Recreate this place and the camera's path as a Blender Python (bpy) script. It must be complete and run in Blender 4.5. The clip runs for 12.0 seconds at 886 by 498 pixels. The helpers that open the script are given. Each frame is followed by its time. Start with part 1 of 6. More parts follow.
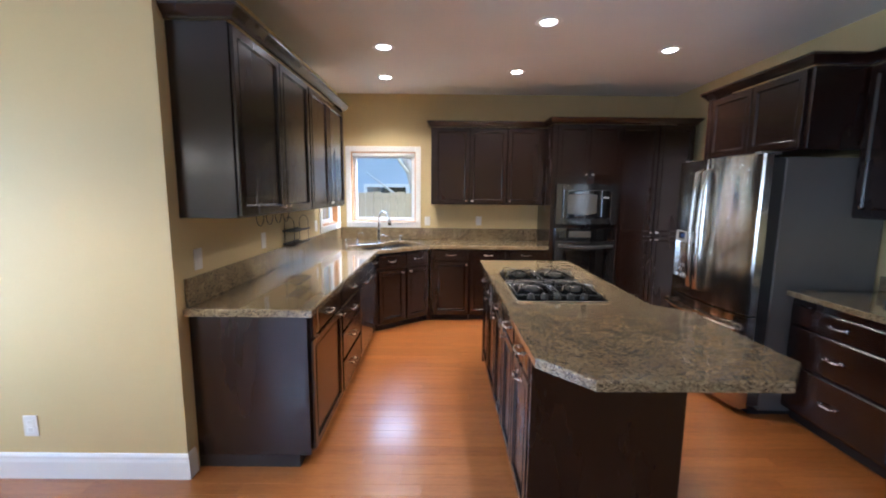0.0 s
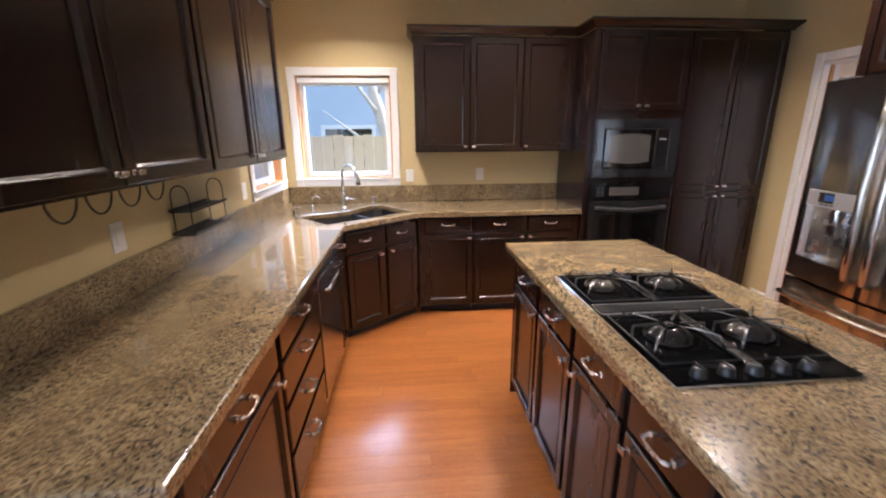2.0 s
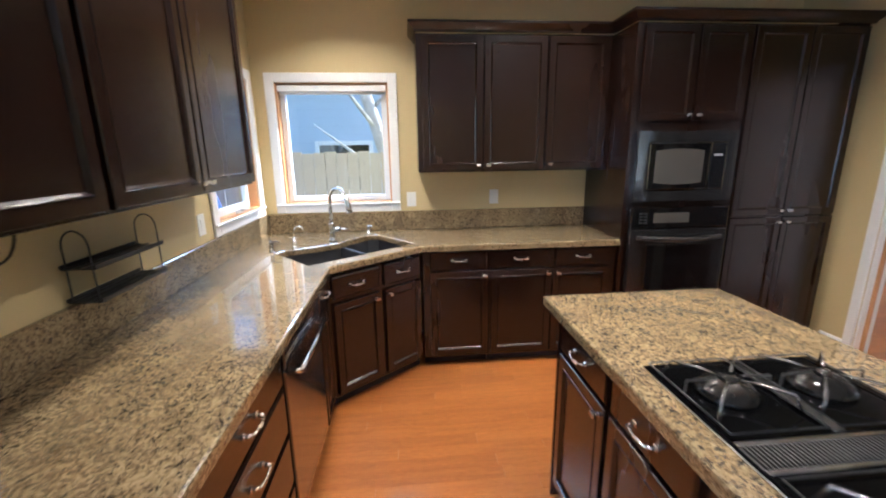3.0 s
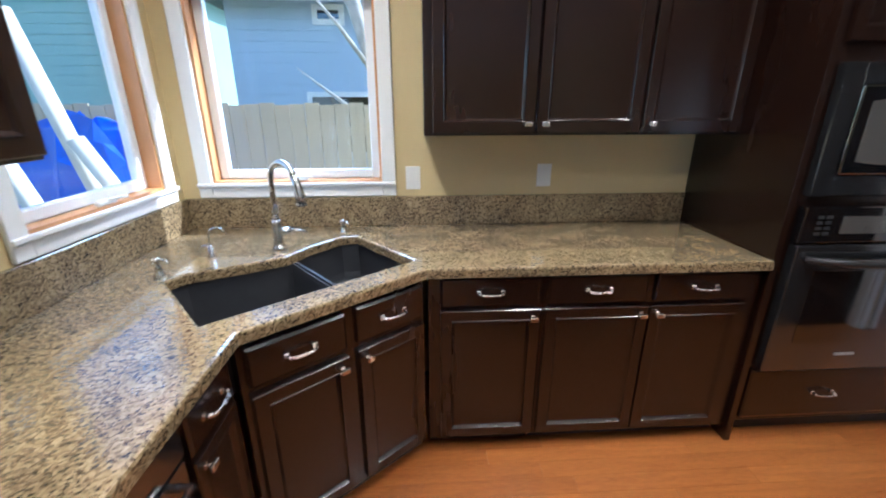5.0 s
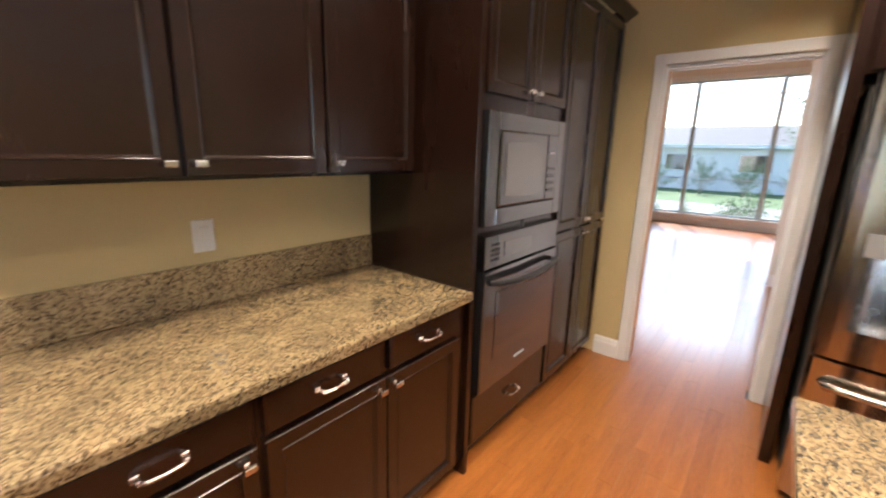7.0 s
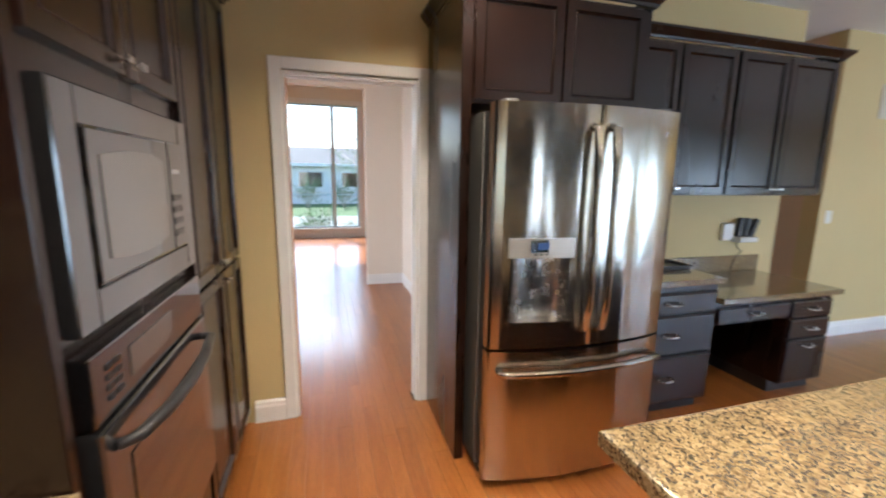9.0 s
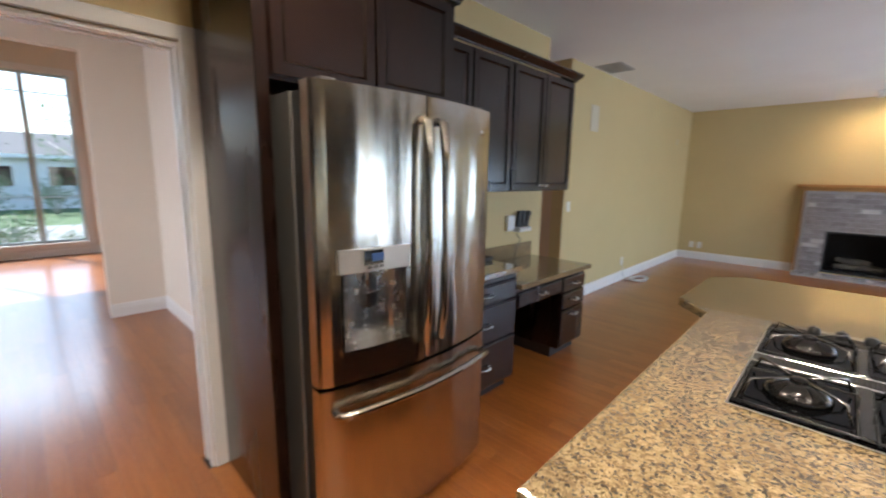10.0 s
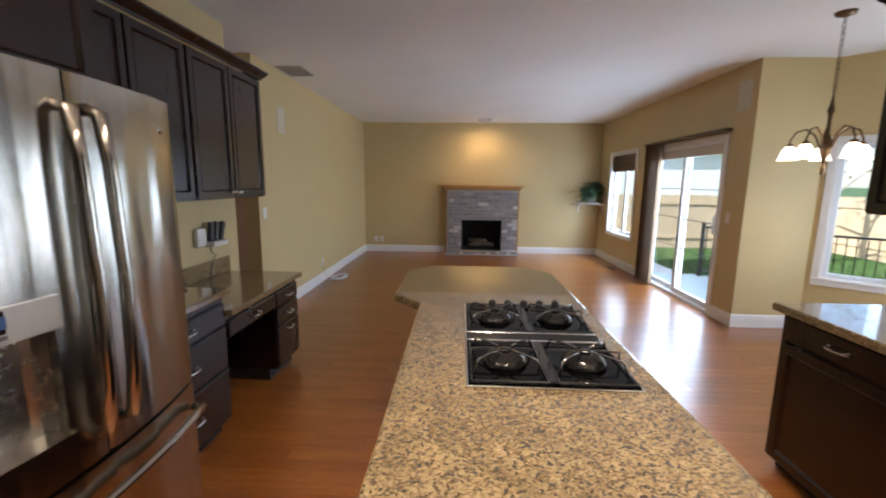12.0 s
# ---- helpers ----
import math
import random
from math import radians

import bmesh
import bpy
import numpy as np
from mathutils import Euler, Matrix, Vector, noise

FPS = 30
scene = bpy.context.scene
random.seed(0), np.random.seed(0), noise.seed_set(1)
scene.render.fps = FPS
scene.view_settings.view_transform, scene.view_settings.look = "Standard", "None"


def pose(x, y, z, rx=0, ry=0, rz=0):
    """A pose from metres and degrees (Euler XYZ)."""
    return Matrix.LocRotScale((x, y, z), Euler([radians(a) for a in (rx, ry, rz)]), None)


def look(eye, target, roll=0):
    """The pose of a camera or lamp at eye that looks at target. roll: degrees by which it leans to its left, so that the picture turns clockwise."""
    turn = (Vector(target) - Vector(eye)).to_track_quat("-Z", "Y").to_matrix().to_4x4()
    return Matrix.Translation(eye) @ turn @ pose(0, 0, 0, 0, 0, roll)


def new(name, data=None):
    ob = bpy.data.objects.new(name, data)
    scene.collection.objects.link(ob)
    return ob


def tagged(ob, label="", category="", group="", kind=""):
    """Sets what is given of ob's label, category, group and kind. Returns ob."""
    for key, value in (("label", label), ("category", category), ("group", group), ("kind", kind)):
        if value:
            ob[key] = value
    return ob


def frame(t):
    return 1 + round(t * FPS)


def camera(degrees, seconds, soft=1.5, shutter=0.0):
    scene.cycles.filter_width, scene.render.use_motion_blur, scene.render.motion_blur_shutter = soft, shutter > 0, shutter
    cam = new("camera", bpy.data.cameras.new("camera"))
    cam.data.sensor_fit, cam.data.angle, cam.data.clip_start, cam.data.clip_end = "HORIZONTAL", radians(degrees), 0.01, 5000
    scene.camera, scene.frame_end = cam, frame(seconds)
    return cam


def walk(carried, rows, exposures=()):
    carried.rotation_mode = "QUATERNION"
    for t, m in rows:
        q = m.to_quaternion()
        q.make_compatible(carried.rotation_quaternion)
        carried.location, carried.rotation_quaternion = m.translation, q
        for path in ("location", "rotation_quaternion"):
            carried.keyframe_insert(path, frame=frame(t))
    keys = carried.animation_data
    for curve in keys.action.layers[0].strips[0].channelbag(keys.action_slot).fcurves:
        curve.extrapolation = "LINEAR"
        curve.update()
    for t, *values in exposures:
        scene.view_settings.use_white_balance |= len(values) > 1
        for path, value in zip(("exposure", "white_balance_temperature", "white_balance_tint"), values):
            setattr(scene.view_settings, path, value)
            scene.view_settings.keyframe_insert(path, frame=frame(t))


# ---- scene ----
cam = camera(94.2, 12.0, soft=2.0, shutter=0.4)

PATH = [
    (0, (1.078, 0.861, 1.522), (1.082, 2.843, 1.254), 0.5),
    (0.5, (1.022, 1.221, 1.504), (1.033, 3.192, 1.163), 0.1),
    (1, (0.951, 1.572, 1.536), (1.0, 3.527, 1.115), -0.2),
    (1.5, (0.868, 1.939, 1.557), (0.974, 3.873, 1.061), -0.5),
    (2, (0.858, 2.288, 1.532), (1.019, 4.208, 0.998), -0.4),
    (2.5, (0.868, 2.597, 1.541), (1.029, 4.528, 1.048), -0.6),
    (3, (0.84, 2.937, 1.543), (1.008, 4.874, 1.076), -0.8),
    (5, (0.908, 4.179, 1.5), (1.019, 6.067, 0.848), -0.1),
    (5.5, (0.954, 4.377, 1.492), (1.306, 6.232, 0.832), 0.3),
    (6, (0.996, 4.51, 1.483), (1.735, 6.262, 0.862), 0.9),
    (6.5, (0.989, 4.629, 1.493), (2.147, 6.162, 0.938), 1.3),
    (7, (0.973, 4.717, 1.481), (2.489, 5.937, 1.02), 1.5),
    (9, (1.513, 5.195, 1.482), (3.407, 4.65, 1.139), 0.8),
    (9.5, (1.668, 5.227, 1.481), (3.358, 4.217, 1.133), 0.8),
    (10, (1.87, 5.195, 1.487), (3.243, 3.782, 1.143), 0.9),
    (10.5, (1.997, 5.147, 1.514), (2.998, 3.449, 1.177), 1.0),
    (11, (2.055, 5.143, 1.514), (2.684, 3.272, 1.188), 0.9),
    (11.5, (2.07, 5.125, 1.512), (2.386, 3.177, 1.191), 0.7),
    (12, (2.052, 5.115, 1.518), (2.138, 3.143, 1.199), 0.6),
]
walk(cam, [(t, look(eye, target, roll)) for t, eye, target, roll in PATH],
     [(0, 1.74, 5200, 14), (0.6, 1.88, 5200, 14), (1.5, 1.86, 5400, 18), (2.4, 1.74, 5600, 21), (3, 1.7, 5200, 12), (5, 1.42, 4800, 9), (5.5, 1.52, 5900, 18), (6, 1.7, 6450, 31), (6.6, 1.74, 6050, 20), (7.2, 1.96, 6000, 14), (9, 1.84, 5800, 11), (10, 1.54, 5850, 12), (10.5, 1.4, 5950, 13), (12, 1.14, 6150, 16)])

# ---- light ----
world = bpy.data.worlds.new("world")
scene.world = world
world.use_nodes = True
sky = world.node_tree.nodes.new("ShaderNodeTexSky")
sky.sky_type = 'NISHITA'
sky.sun_disc = False
SUN_EL, SUN_AZ = 40.0, 68.0          # height, and turn from +y towards +x
sky.sun_elevation = radians(SUN_EL)
sky.sun_rotation = radians(SUN_AZ)
world.node_tree.nodes["Background"].inputs[1].default_value = 0.15
world.node_tree.links.new(sky.outputs[0], world.node_tree.nodes["Background"].inputs[0])

sun = new("sun", bpy.data.lights.new("sun", 'SUN'))
sun.data.energy, sun.data.angle, sun.data.color = 4.0, radians(0.5), (1.0, 0.93, 0.82)
sun_way = Vector((math.sin(radians(SUN_AZ)) * math.cos(radians(SUN_EL)), math.cos(radians(SUN_AZ)) * math.cos(radians(SUN_EL)), math.sin(radians(SUN_EL))))
sun.matrix_world = look(sun_way * 30, (0, 0, 0))

CEIL = 2.765


def window_light(name, eye, target, width, height, watts, color=(0.70, 0.84, 1.0)):
    ob = new(name, bpy.data.lights.new(name, 'AREA'))
    ob.data.shape, ob.data.size, ob.data.size_y = 'RECTANGLE', width, height
    ob.data.energy, ob.data.color = watts, color
    ob.matrix_world = look(eye, target)
    return ob


def spot_light(name, eye, target, watts, angle=125, color=(1.0, 0.86, 0.68), blend=0.6):
    ob = new(name, bpy.data.lights.new(name, 'SPOT'))
    ob.data.energy, ob.data.color, ob.data.spot_size = watts, color, radians(angle)
    ob.data.spot_blend, ob.data.shadow_soft_size = blend, 0.012
    ob.matrix_world = look(eye, target)
    return ob


def disc_light(name, x, y, z, size, watts, color=(1.0, 0.84, 0.62)):
    ob = new(name, bpy.data.lights.new(name, 'AREA'))
    ob.data.shape, ob.data.size, ob.data.energy, ob.data.color = 'DISK', size, watts, color
    ob.data.spread = radians(125)
    ob.location = (x, y, z)
    return ob


DOWNLIGHTS = [(0.56, 4.60), (1.84, 4.05), (0.45, 5.53), (1.83, 5.29), (3.03, 4.61)]
for dx, dy in DOWNLIGHTS:
    disc_light("downlight_lamp", dx, dy, CEIL - 0.012, 0.115, 7.0)
spot_light("mantel_lamp", (1.72, -3.30, CEIL - 0.09), (1.64, -3.85, 1.75), 10, 145, (1.0, 0.68, 0.34), 1.0)
spot_light("mantel_lamp", (1.52, -3.30, CEIL - 0.09), (1.60, -3.85, 1.75), 10, 145, (1.0, 0.68, 0.34), 1.0)
for k in range(5):      # bulbs in the chandelier's shades
    bulb = new("chandelier_bulb", bpy.data.lights.new("chandelier_bulb", 'POINT'))
    bulb.data.energy, bulb.data.color, bulb.data.shadow_soft_size = 1.2, (1.0, 0.80, 0.56), 0.02
    turn = 2 * math.pi * k / 5 + 0.35
    bulb.location = (-0.70 + 0.22 * math.cos(turn), 1.78 + 0.22 * math.sin(turn), 1.745)
# area lamps added for the sky's light, in, above and beyond the large windows
# added upright panel beyond the deck, shining level through slider and bay
window_light("sky_over_deck", (-4.7, 0.45, 2.1), (0.0, 0.45, 1.9), 4.4, 3.4, 45, (0.74, 0.87, 1.0))
window_light("sky_at_slider", (-1.06, -0.65, 1.04), (1.0, -0.65, 1.0), 1.70, 1.90, 29)
window_light("sky_over_slider", (-1.80, -0.65, 2.75), (0.8, -0.65, 0.5), 1.8, 1.1, 60)
window_light("sky_at_living_window", (-1.06, -2.70, 1.25), (1.0, -2.70, 1.30), 1.05, 1.20, 20)
window_light("sky_over_living_window", (-1.7, -2.7, 2.7), (0.8, -2.7, 0.7), 1.2, 0.9, 110)
window_light("sky_in_bay_window", (-2.21, 1.75, 1.25), (0.0, 1.75, 1.30), 0.86, 1.35, 9)
window_light("sky_in_bay_window", (-1.925, 2.615, 1.25), (-0.6, 1.2, 1.30), 0.52, 1.35, 4.5)
window_light("sky_at_sink_window", (0.3, 7.0, 2.75), (0.5, 5.0, 0.5), 1.3, 1.2, 34)
window_light("sky_at_front_window", (16.0, 5.7, 4.9), (8.0, 5.4, 1.2), 5.0, 2.6, 75, (0.80, 0.93, 1.0))
# lamp outside the added north window, there to brighten the dining walls
window_light("light_at_added_window", (5.7, 9.4, 2.3), (5.7, 5.0, 0.9), 2.0, 1.4, 170, (0.95, 0.96, 1.0))


# ---- materials ----
def nodes_of(name):
    m = bpy.data.materials.new(name)
    m.use_nodes = True
    t = m.node_tree
    return m, t, t.nodes["Principled BSDF"]


def ramp(t, stops, source):
    r = t.nodes.new("ShaderNodeValToRGB")
    while len(r.color_ramp.elements) < len(stops):
        r.color_ramp.elements.new(0.5)
    for e, (p, c) in zip(r.color_ramp.elements, stops):
        e.position, e.color = p, (*c, 1)
    t.links.new(source, r.inputs[0])
    return r.outputs[0]


def mapped(t, scale=(1, 1, 1), coord="Position"):
    if coord == "Position":
        src = t.nodes.new("ShaderNodeNewGeometry").outputs["Position"]
    else:
        src = t.nodes.new("ShaderNodeTexCoord").outputs[coord]
    m = t.nodes.new("ShaderNodeMapping")
    m.inputs["Scale"].default_value = scale
    t.links.new(src, m.inputs[0])
    return m.outputs[0]


def noise_tex(t, vector, scale, detail=4.0, rough=0.55, distortion=0.0):
    n = t.nodes.new("ShaderNodeTexNoise")
    n.inputs["Scale"].default_value, n.inputs["Detail"].default_value = scale, detail
    n.inputs["Roughness"].default_value, n.inputs["Distortion"].default_value = rough, distortion
    t.links.new(vector, n.inputs["Vector"])
    return n.outputs["Fac"]


def mix(t, fac, a, b, blend='MIX'):
    m = t.nodes.new("ShaderNodeMix")
    m.data_type, m.blend_type = 'RGBA', blend
    for sock, v in ((m.inputs[0], fac), (m.inputs[6], a), (m.inputs[7], b)):
        if isinstance(v, (int, float)):
            sock.default_value = v
        elif isinstance(v, tuple):
            sock.default_value = (*v, 1)
        else:
            t.links.new(v, sock)
    return m.outputs[2]


def bump(t, p, height, strength, distance=0.002):
    b = t.nodes.new("ShaderNodeBump")
    b.inputs["Strength"].default_value, b.inputs["Distance"].default_value = strength, distance
    t.links.new(height, b.inputs["Height"])
    t.links.new(b.outputs[0], p.inputs["Normal"])


def span(t, value, low, high):
    m = t.nodes.new("ShaderNodeMapRange")
    m.inputs["To Min"].default_value, m.inputs["To Max"].default_value = low, high
    t.links.new(value, m.inputs["Value"])
    return m.outputs[0]


def surface(name, dark, light, rough=0.5, metal=0.0, scale=6.0, fine=60.0, relief=0.15, stretch=(1, 1, 1), spread=0.08, coat=0.0, distance=0.002, spec=0.5):
    """A painted or natural surface: two scales of variation in colour, gloss and relief."""
    m, t, p = nodes_of(name)
    v = mapped(t, stretch)
    big, small = noise_tex(t, v, scale, 5), noise_tex(t, v, fine, 3)
    t.links.new(mix(t, 0.35, ramp(t, [(0.3, dark), (0.7, light)], big), ramp(t, [(0.3, dark), (0.7, light)], small)), p.inputs["Base Color"])
    t.links.new(span(t, big, max(rough - spread, 0.02), min(rough + spread, 1)), p.inputs["Roughness"])
    p.inputs["Metallic"].default_value = metal
    p.inputs["Coat Weight"].default_value = coat
    p.inputs["Specular IOR Level"].default_value = spec
    p.inputs["Coat Roughness"].default_value = min(0.20, rough)
    if relief:
        bump(t, p, small, relief, distance)
    return m


WALL = surface("tan_wall_paint", (0.56, 0.44, 0.215), (0.61, 0.485, 0.245), 0.62, scale=1.3, fine=220, relief=0.25, distance=0.001)
HALL_WALL = surface("beige_wall_paint", (0.74, 0.67, 0.57), (0.79, 0.72, 0.62), 0.62, scale=1.3, fine=220, relief=0.25, distance=0.001)
CEILING = surface("white_ceiling_texture", (0.82, 0.80, 0.77), (0.87, 0.86, 0.83), 0.8, scale=1.5, fine=90, relief=0.5, distance=0.002)
TRIM = surface("white_trim_paint", (0.76, 0.75, 0.72), (0.82, 0.81, 0.79), 0.35, scale=3, fine=150, relief=0.06)
PLASTIC = surface("white_plastic", (0.74, 0.73, 0.70), (0.80, 0.79, 0.76), 0.35, scale=8, fine=200, relief=0.02)
VINYL = surface("white_vinyl", (0.72, 0.75, 0.78), (0.80, 0.82, 0.84), 0.3, scale=4, fine=180, relief=0.03)
ESPRESSO = surface("espresso_stained_wood", (0.0100, 0.0038, 0.0021), (0.0155, 0.0060, 0.0034), 0.26, scale=4, fine=45, relief=0.10, stretch=(1.0, 1.0, 0.22), spread=0.06, coat=0.42, spec=0.36)
TOEKICK = surface("dark_toe_kick", (0.014, 0.010, 0.009), (0.022, 0.015, 0.013), 0.55, scale=5, fine=80)
OAK_JAMB = surface("varnished_fir", (0.46, 0.22, 0.08), (0.58, 0.31, 0.13), 0.35, scale=5, fine=50, relief=0.12, stretch=(1, 1, 0.12))
MANTEL_WOOD = surface("honey_oak", (0.34, 0.17, 0.055), (0.46, 0.25, 0.09), 0.35, scale=5, fine=50, relief=0.12, stretch=(0.12, 1, 1))
NICKEL = surface("brushed_nickel", (0.60, 0.58, 0.55), (0.72, 0.70, 0.66), 0.26, 1.0, scale=20, fine=260, relief=0.03)
CHROME = surface("polished_steel", (0.66, 0.66, 0.66), (0.76, 0.76, 0.75), 0.14, 1.0, scale=10, fine=200, relief=0.02)
BLACK_METAL = surface("black_iron", (0.012, 0.012, 0.012), (0.022, 0.021, 0.020), 0.42, scale=20, fine=160, relief=0.12)
GRATE = surface("enamelled_grate", (0.010, 0.010, 0.010), (0.022, 0.021, 0.020), 0.25, 0.2, scale=20, fine=160, relief=0.12)
STEEL_ROD = surface("satin_steel_rod", (0.22, 0.215, 0.21), (0.34, 0.33, 0.32), 0.22, 0.95, scale=20, fine=160, relief=0.05)
COOK_GLASS = surface("cooktop_glass", (0.002, 0.002, 0.0022), (0.003, 0.003, 0.0033), 0.09, scale=2, fine=30, relief=0.0, spread=0.03, spec=0.06)
BURNER = surface("smoked_steel_dome", (0.018, 0.017, 0.016), (0.036, 0.034, 0.032), 0.14, 0.6, scale=14, fine=120, relief=0.06)
BLACK_GLASS = surface("black_glass", (0.003, 0.003, 0.0035), (0.005, 0.005, 0.0055), 0.05, scale=2, fine=30, relief=0.0, spread=0.02, coat=1.0, spec=1.0)
OVEN_BLACK = surface("black_appliance_enamel", (0.010, 0.010, 0.011), (0.016, 0.016, 0.017), 0.12, scale=3, fine=120, relief=0.01, spread=0.03, coat=1.0, spec=1.0)
SINK = surface("charcoal_composite", (0.018, 0.018, 0.021), (0.034, 0.034, 0.038), 0.45, scale=8, fine=350, relief=0.1)
FRIDGE_SIDE = surface("charcoal_fridge_side", (0.105, 0.100, 0.092), (0.125, 0.120, 0.110), 0.36, 0.1, scale=3, fine=200, relief=0.05)
RUBBER = surface("dark_gasket", (0.02, 0.02, 0.02), (0.03, 0.03, 0.03), 0.6, scale=10, fine=100)
BRONZE = surface("aged_bronze", (0.10, 0.065, 0.035), (0.17, 0.11, 0.06), 0.38, 0.9, scale=18, fine=140, relief=0.1)
BLIND = surface("brown_blind_fabric", (0.20, 0.125, 0.065), (0.27, 0.175, 0.10), 0.8, scale=6, fine=130, relief=0.3)
SHADE_CLOTH = surface("dark_woven_shade", (0.11, 0.075, 0.045), (0.16, 0.11, 0.07), 0.85, scale=8, fine=120, relief=0.4)
MORTAR = surface("grey_mortar", (0.33, 0.31, 0.30), (0.41, 0.39, 0.38), 0.9, scale=8, fine=120, relief=0.5)
SOOT = surface("sooty_firebox", (0.012, 0.011, 0.010), (0.030, 0.027, 0.024), 0.85, scale=5, fine=60, relief=0.4)
LOG = surface("grey_ceramic_log", (0.10, 0.08, 0.06), (0.24, 0.20, 0.16), 0.9, scale=9, fine=70, relief=0.8, distance=0.006)
POT = surface("pale_glazed_pot", (0.40, 0.40, 0.40), (0.52, 0.52, 0.52), 0.4, scale=9, fine=90)
CABLE = surface("white_cable", (0.68, 0.67, 0.64), (0.76, 0.75, 0.72), 0.45, scale=12, fine=90)
DECK = surface("grey_deck_boards", (0.26, 0.31, 0.33), (0.34, 0.39, 0.41), 0.6, scale=3, fine=40, relief=0.3, stretch=(1, 0.15, 1))
FENCE = surface("weathered_cedar_fence", (0.54, 0.42, 0.27), (0.64, 0.52, 0.35), 0.85, scale=2, fine=40, relief=0.4, stretch=(1, 1, 0.15))
SIDING = surface("blue_grey_siding", (0.44, 0.52, 0.60), (0.50, 0.58, 0.67), 0.7, scale=1, fine=40, relief=0.2)
PALE_SIDING = surface("cream_siding", (0.74, 0.73, 0.70), (0.82, 0.81, 0.78), 0.7, scale=1, fine=40, relief=0.2)
GREEN_SIDING = surface("sage_siding", (0.30, 0.42, 0.37), (0.37, 0.49, 0.43), 0.7, scale=1, fine=40, relief=0.2)
ROOF = surface("grey_shingle_roof", (0.10, 0.10, 0.10), (0.18, 0.17, 0.17), 0.9, scale=3, fine=30, relief=0.5)
TARP = surface("blue_tarpaulin", (0.010, 0.055, 0.42), (0.03, 0.11, 0.60), 0.35, scale=4, fine=30, relief=0.4, distance=0.01)
POLE = surface("bleached_timber", (0.62, 0.55, 0.44), (0.74, 0.68, 0.58), 0.8, scale=5, fine=60, relief=0.3, stretch=(1, 1, 0.15))
BARK = surface("pale_birch_bark", (0.34, 0.31, 0.27), (0.62, 0.58, 0.52), 0.85, scale=6, fine=40, relief=0.6, distance=0.01)
GRASS_GROUND = surface("lawn_soil", (0.050, 0.105, 0.030), (0.095, 0.165, 0.050), 0.9, scale=1.2, fine=50, relief=0.6, distance=0.02)
GRASS = surface("grass_blades", (0.055, 0.125, 0.030), (0.11, 0.20, 0.05), 0.7, scale=2, fine=30, relief=0.0)
LEAF = surface("dark_green_leaf", (0.025, 0.065, 0.030), (0.055, 0.115, 0.055), 0.4, scale=9, fine=60, relief=0.1)
HEDGE = surface("garden_leaf", (0.045, 0.11, 0.03), (0.10, 0.19, 0.06), 0.6, scale=3, fine=40, relief=0.1)
DRIVE = surface("pale_concrete", (0.24, 0.24, 0.235), (0.32, 0.32, 0.31), 0.85, scale=1, fine=40, relief=0.3)
TEAL_FRAME = surface("pale_blue_frame", (0.42, 0.56, 0.60), (0.50, 0.64, 0.68), 0.4, scale=3, fine=120, relief=0.04)
MW_GLASS = surface("grey_microwave_window", (0.060, 0.057, 0.052), (0.080, 0.076, 0.070), 0.14, scale=2, fine=240, relief=0.01, spread=0.03, coat=1.0, spec=1.0)
TAN_BOX = surface("brown_wall_paint", (0.58, 0.42, 0.29), (0.63, 0.46, 0.32), 0.62, scale=1.5, fine=220, relief=0.25, distance=0.001)
BLACK_PLASTIC = surface("black_plastic", (0.015, 0.015, 0.016), (0.025, 0.025, 0.026), 0.35, scale=8, fine=120, relief=0.05)
SILVER = surface("silver_plastic", (0.40, 0.39, 0.37), (0.46, 0.45, 0.43), 0.30, 0.5, scale=6, fine=180, relief=0.02)
GRILLE = surface("beige_grille", (0.56, 0.51, 0.40), (0.62, 0.57, 0.46), 0.6, scale=6, fine=240, relief=0.3)
VENT = surface("pale_grey_vent", (0.36, 0.36, 0.36), (0.44, 0.44, 0.44), 0.5, scale=6, fine=160, relief=0.05)
GREY_MARK = surface("grey_print", (0.35, 0.35, 0.36), (0.42, 0.42, 0.43), 0.5, scale=20, fine=120, relief=0.0)


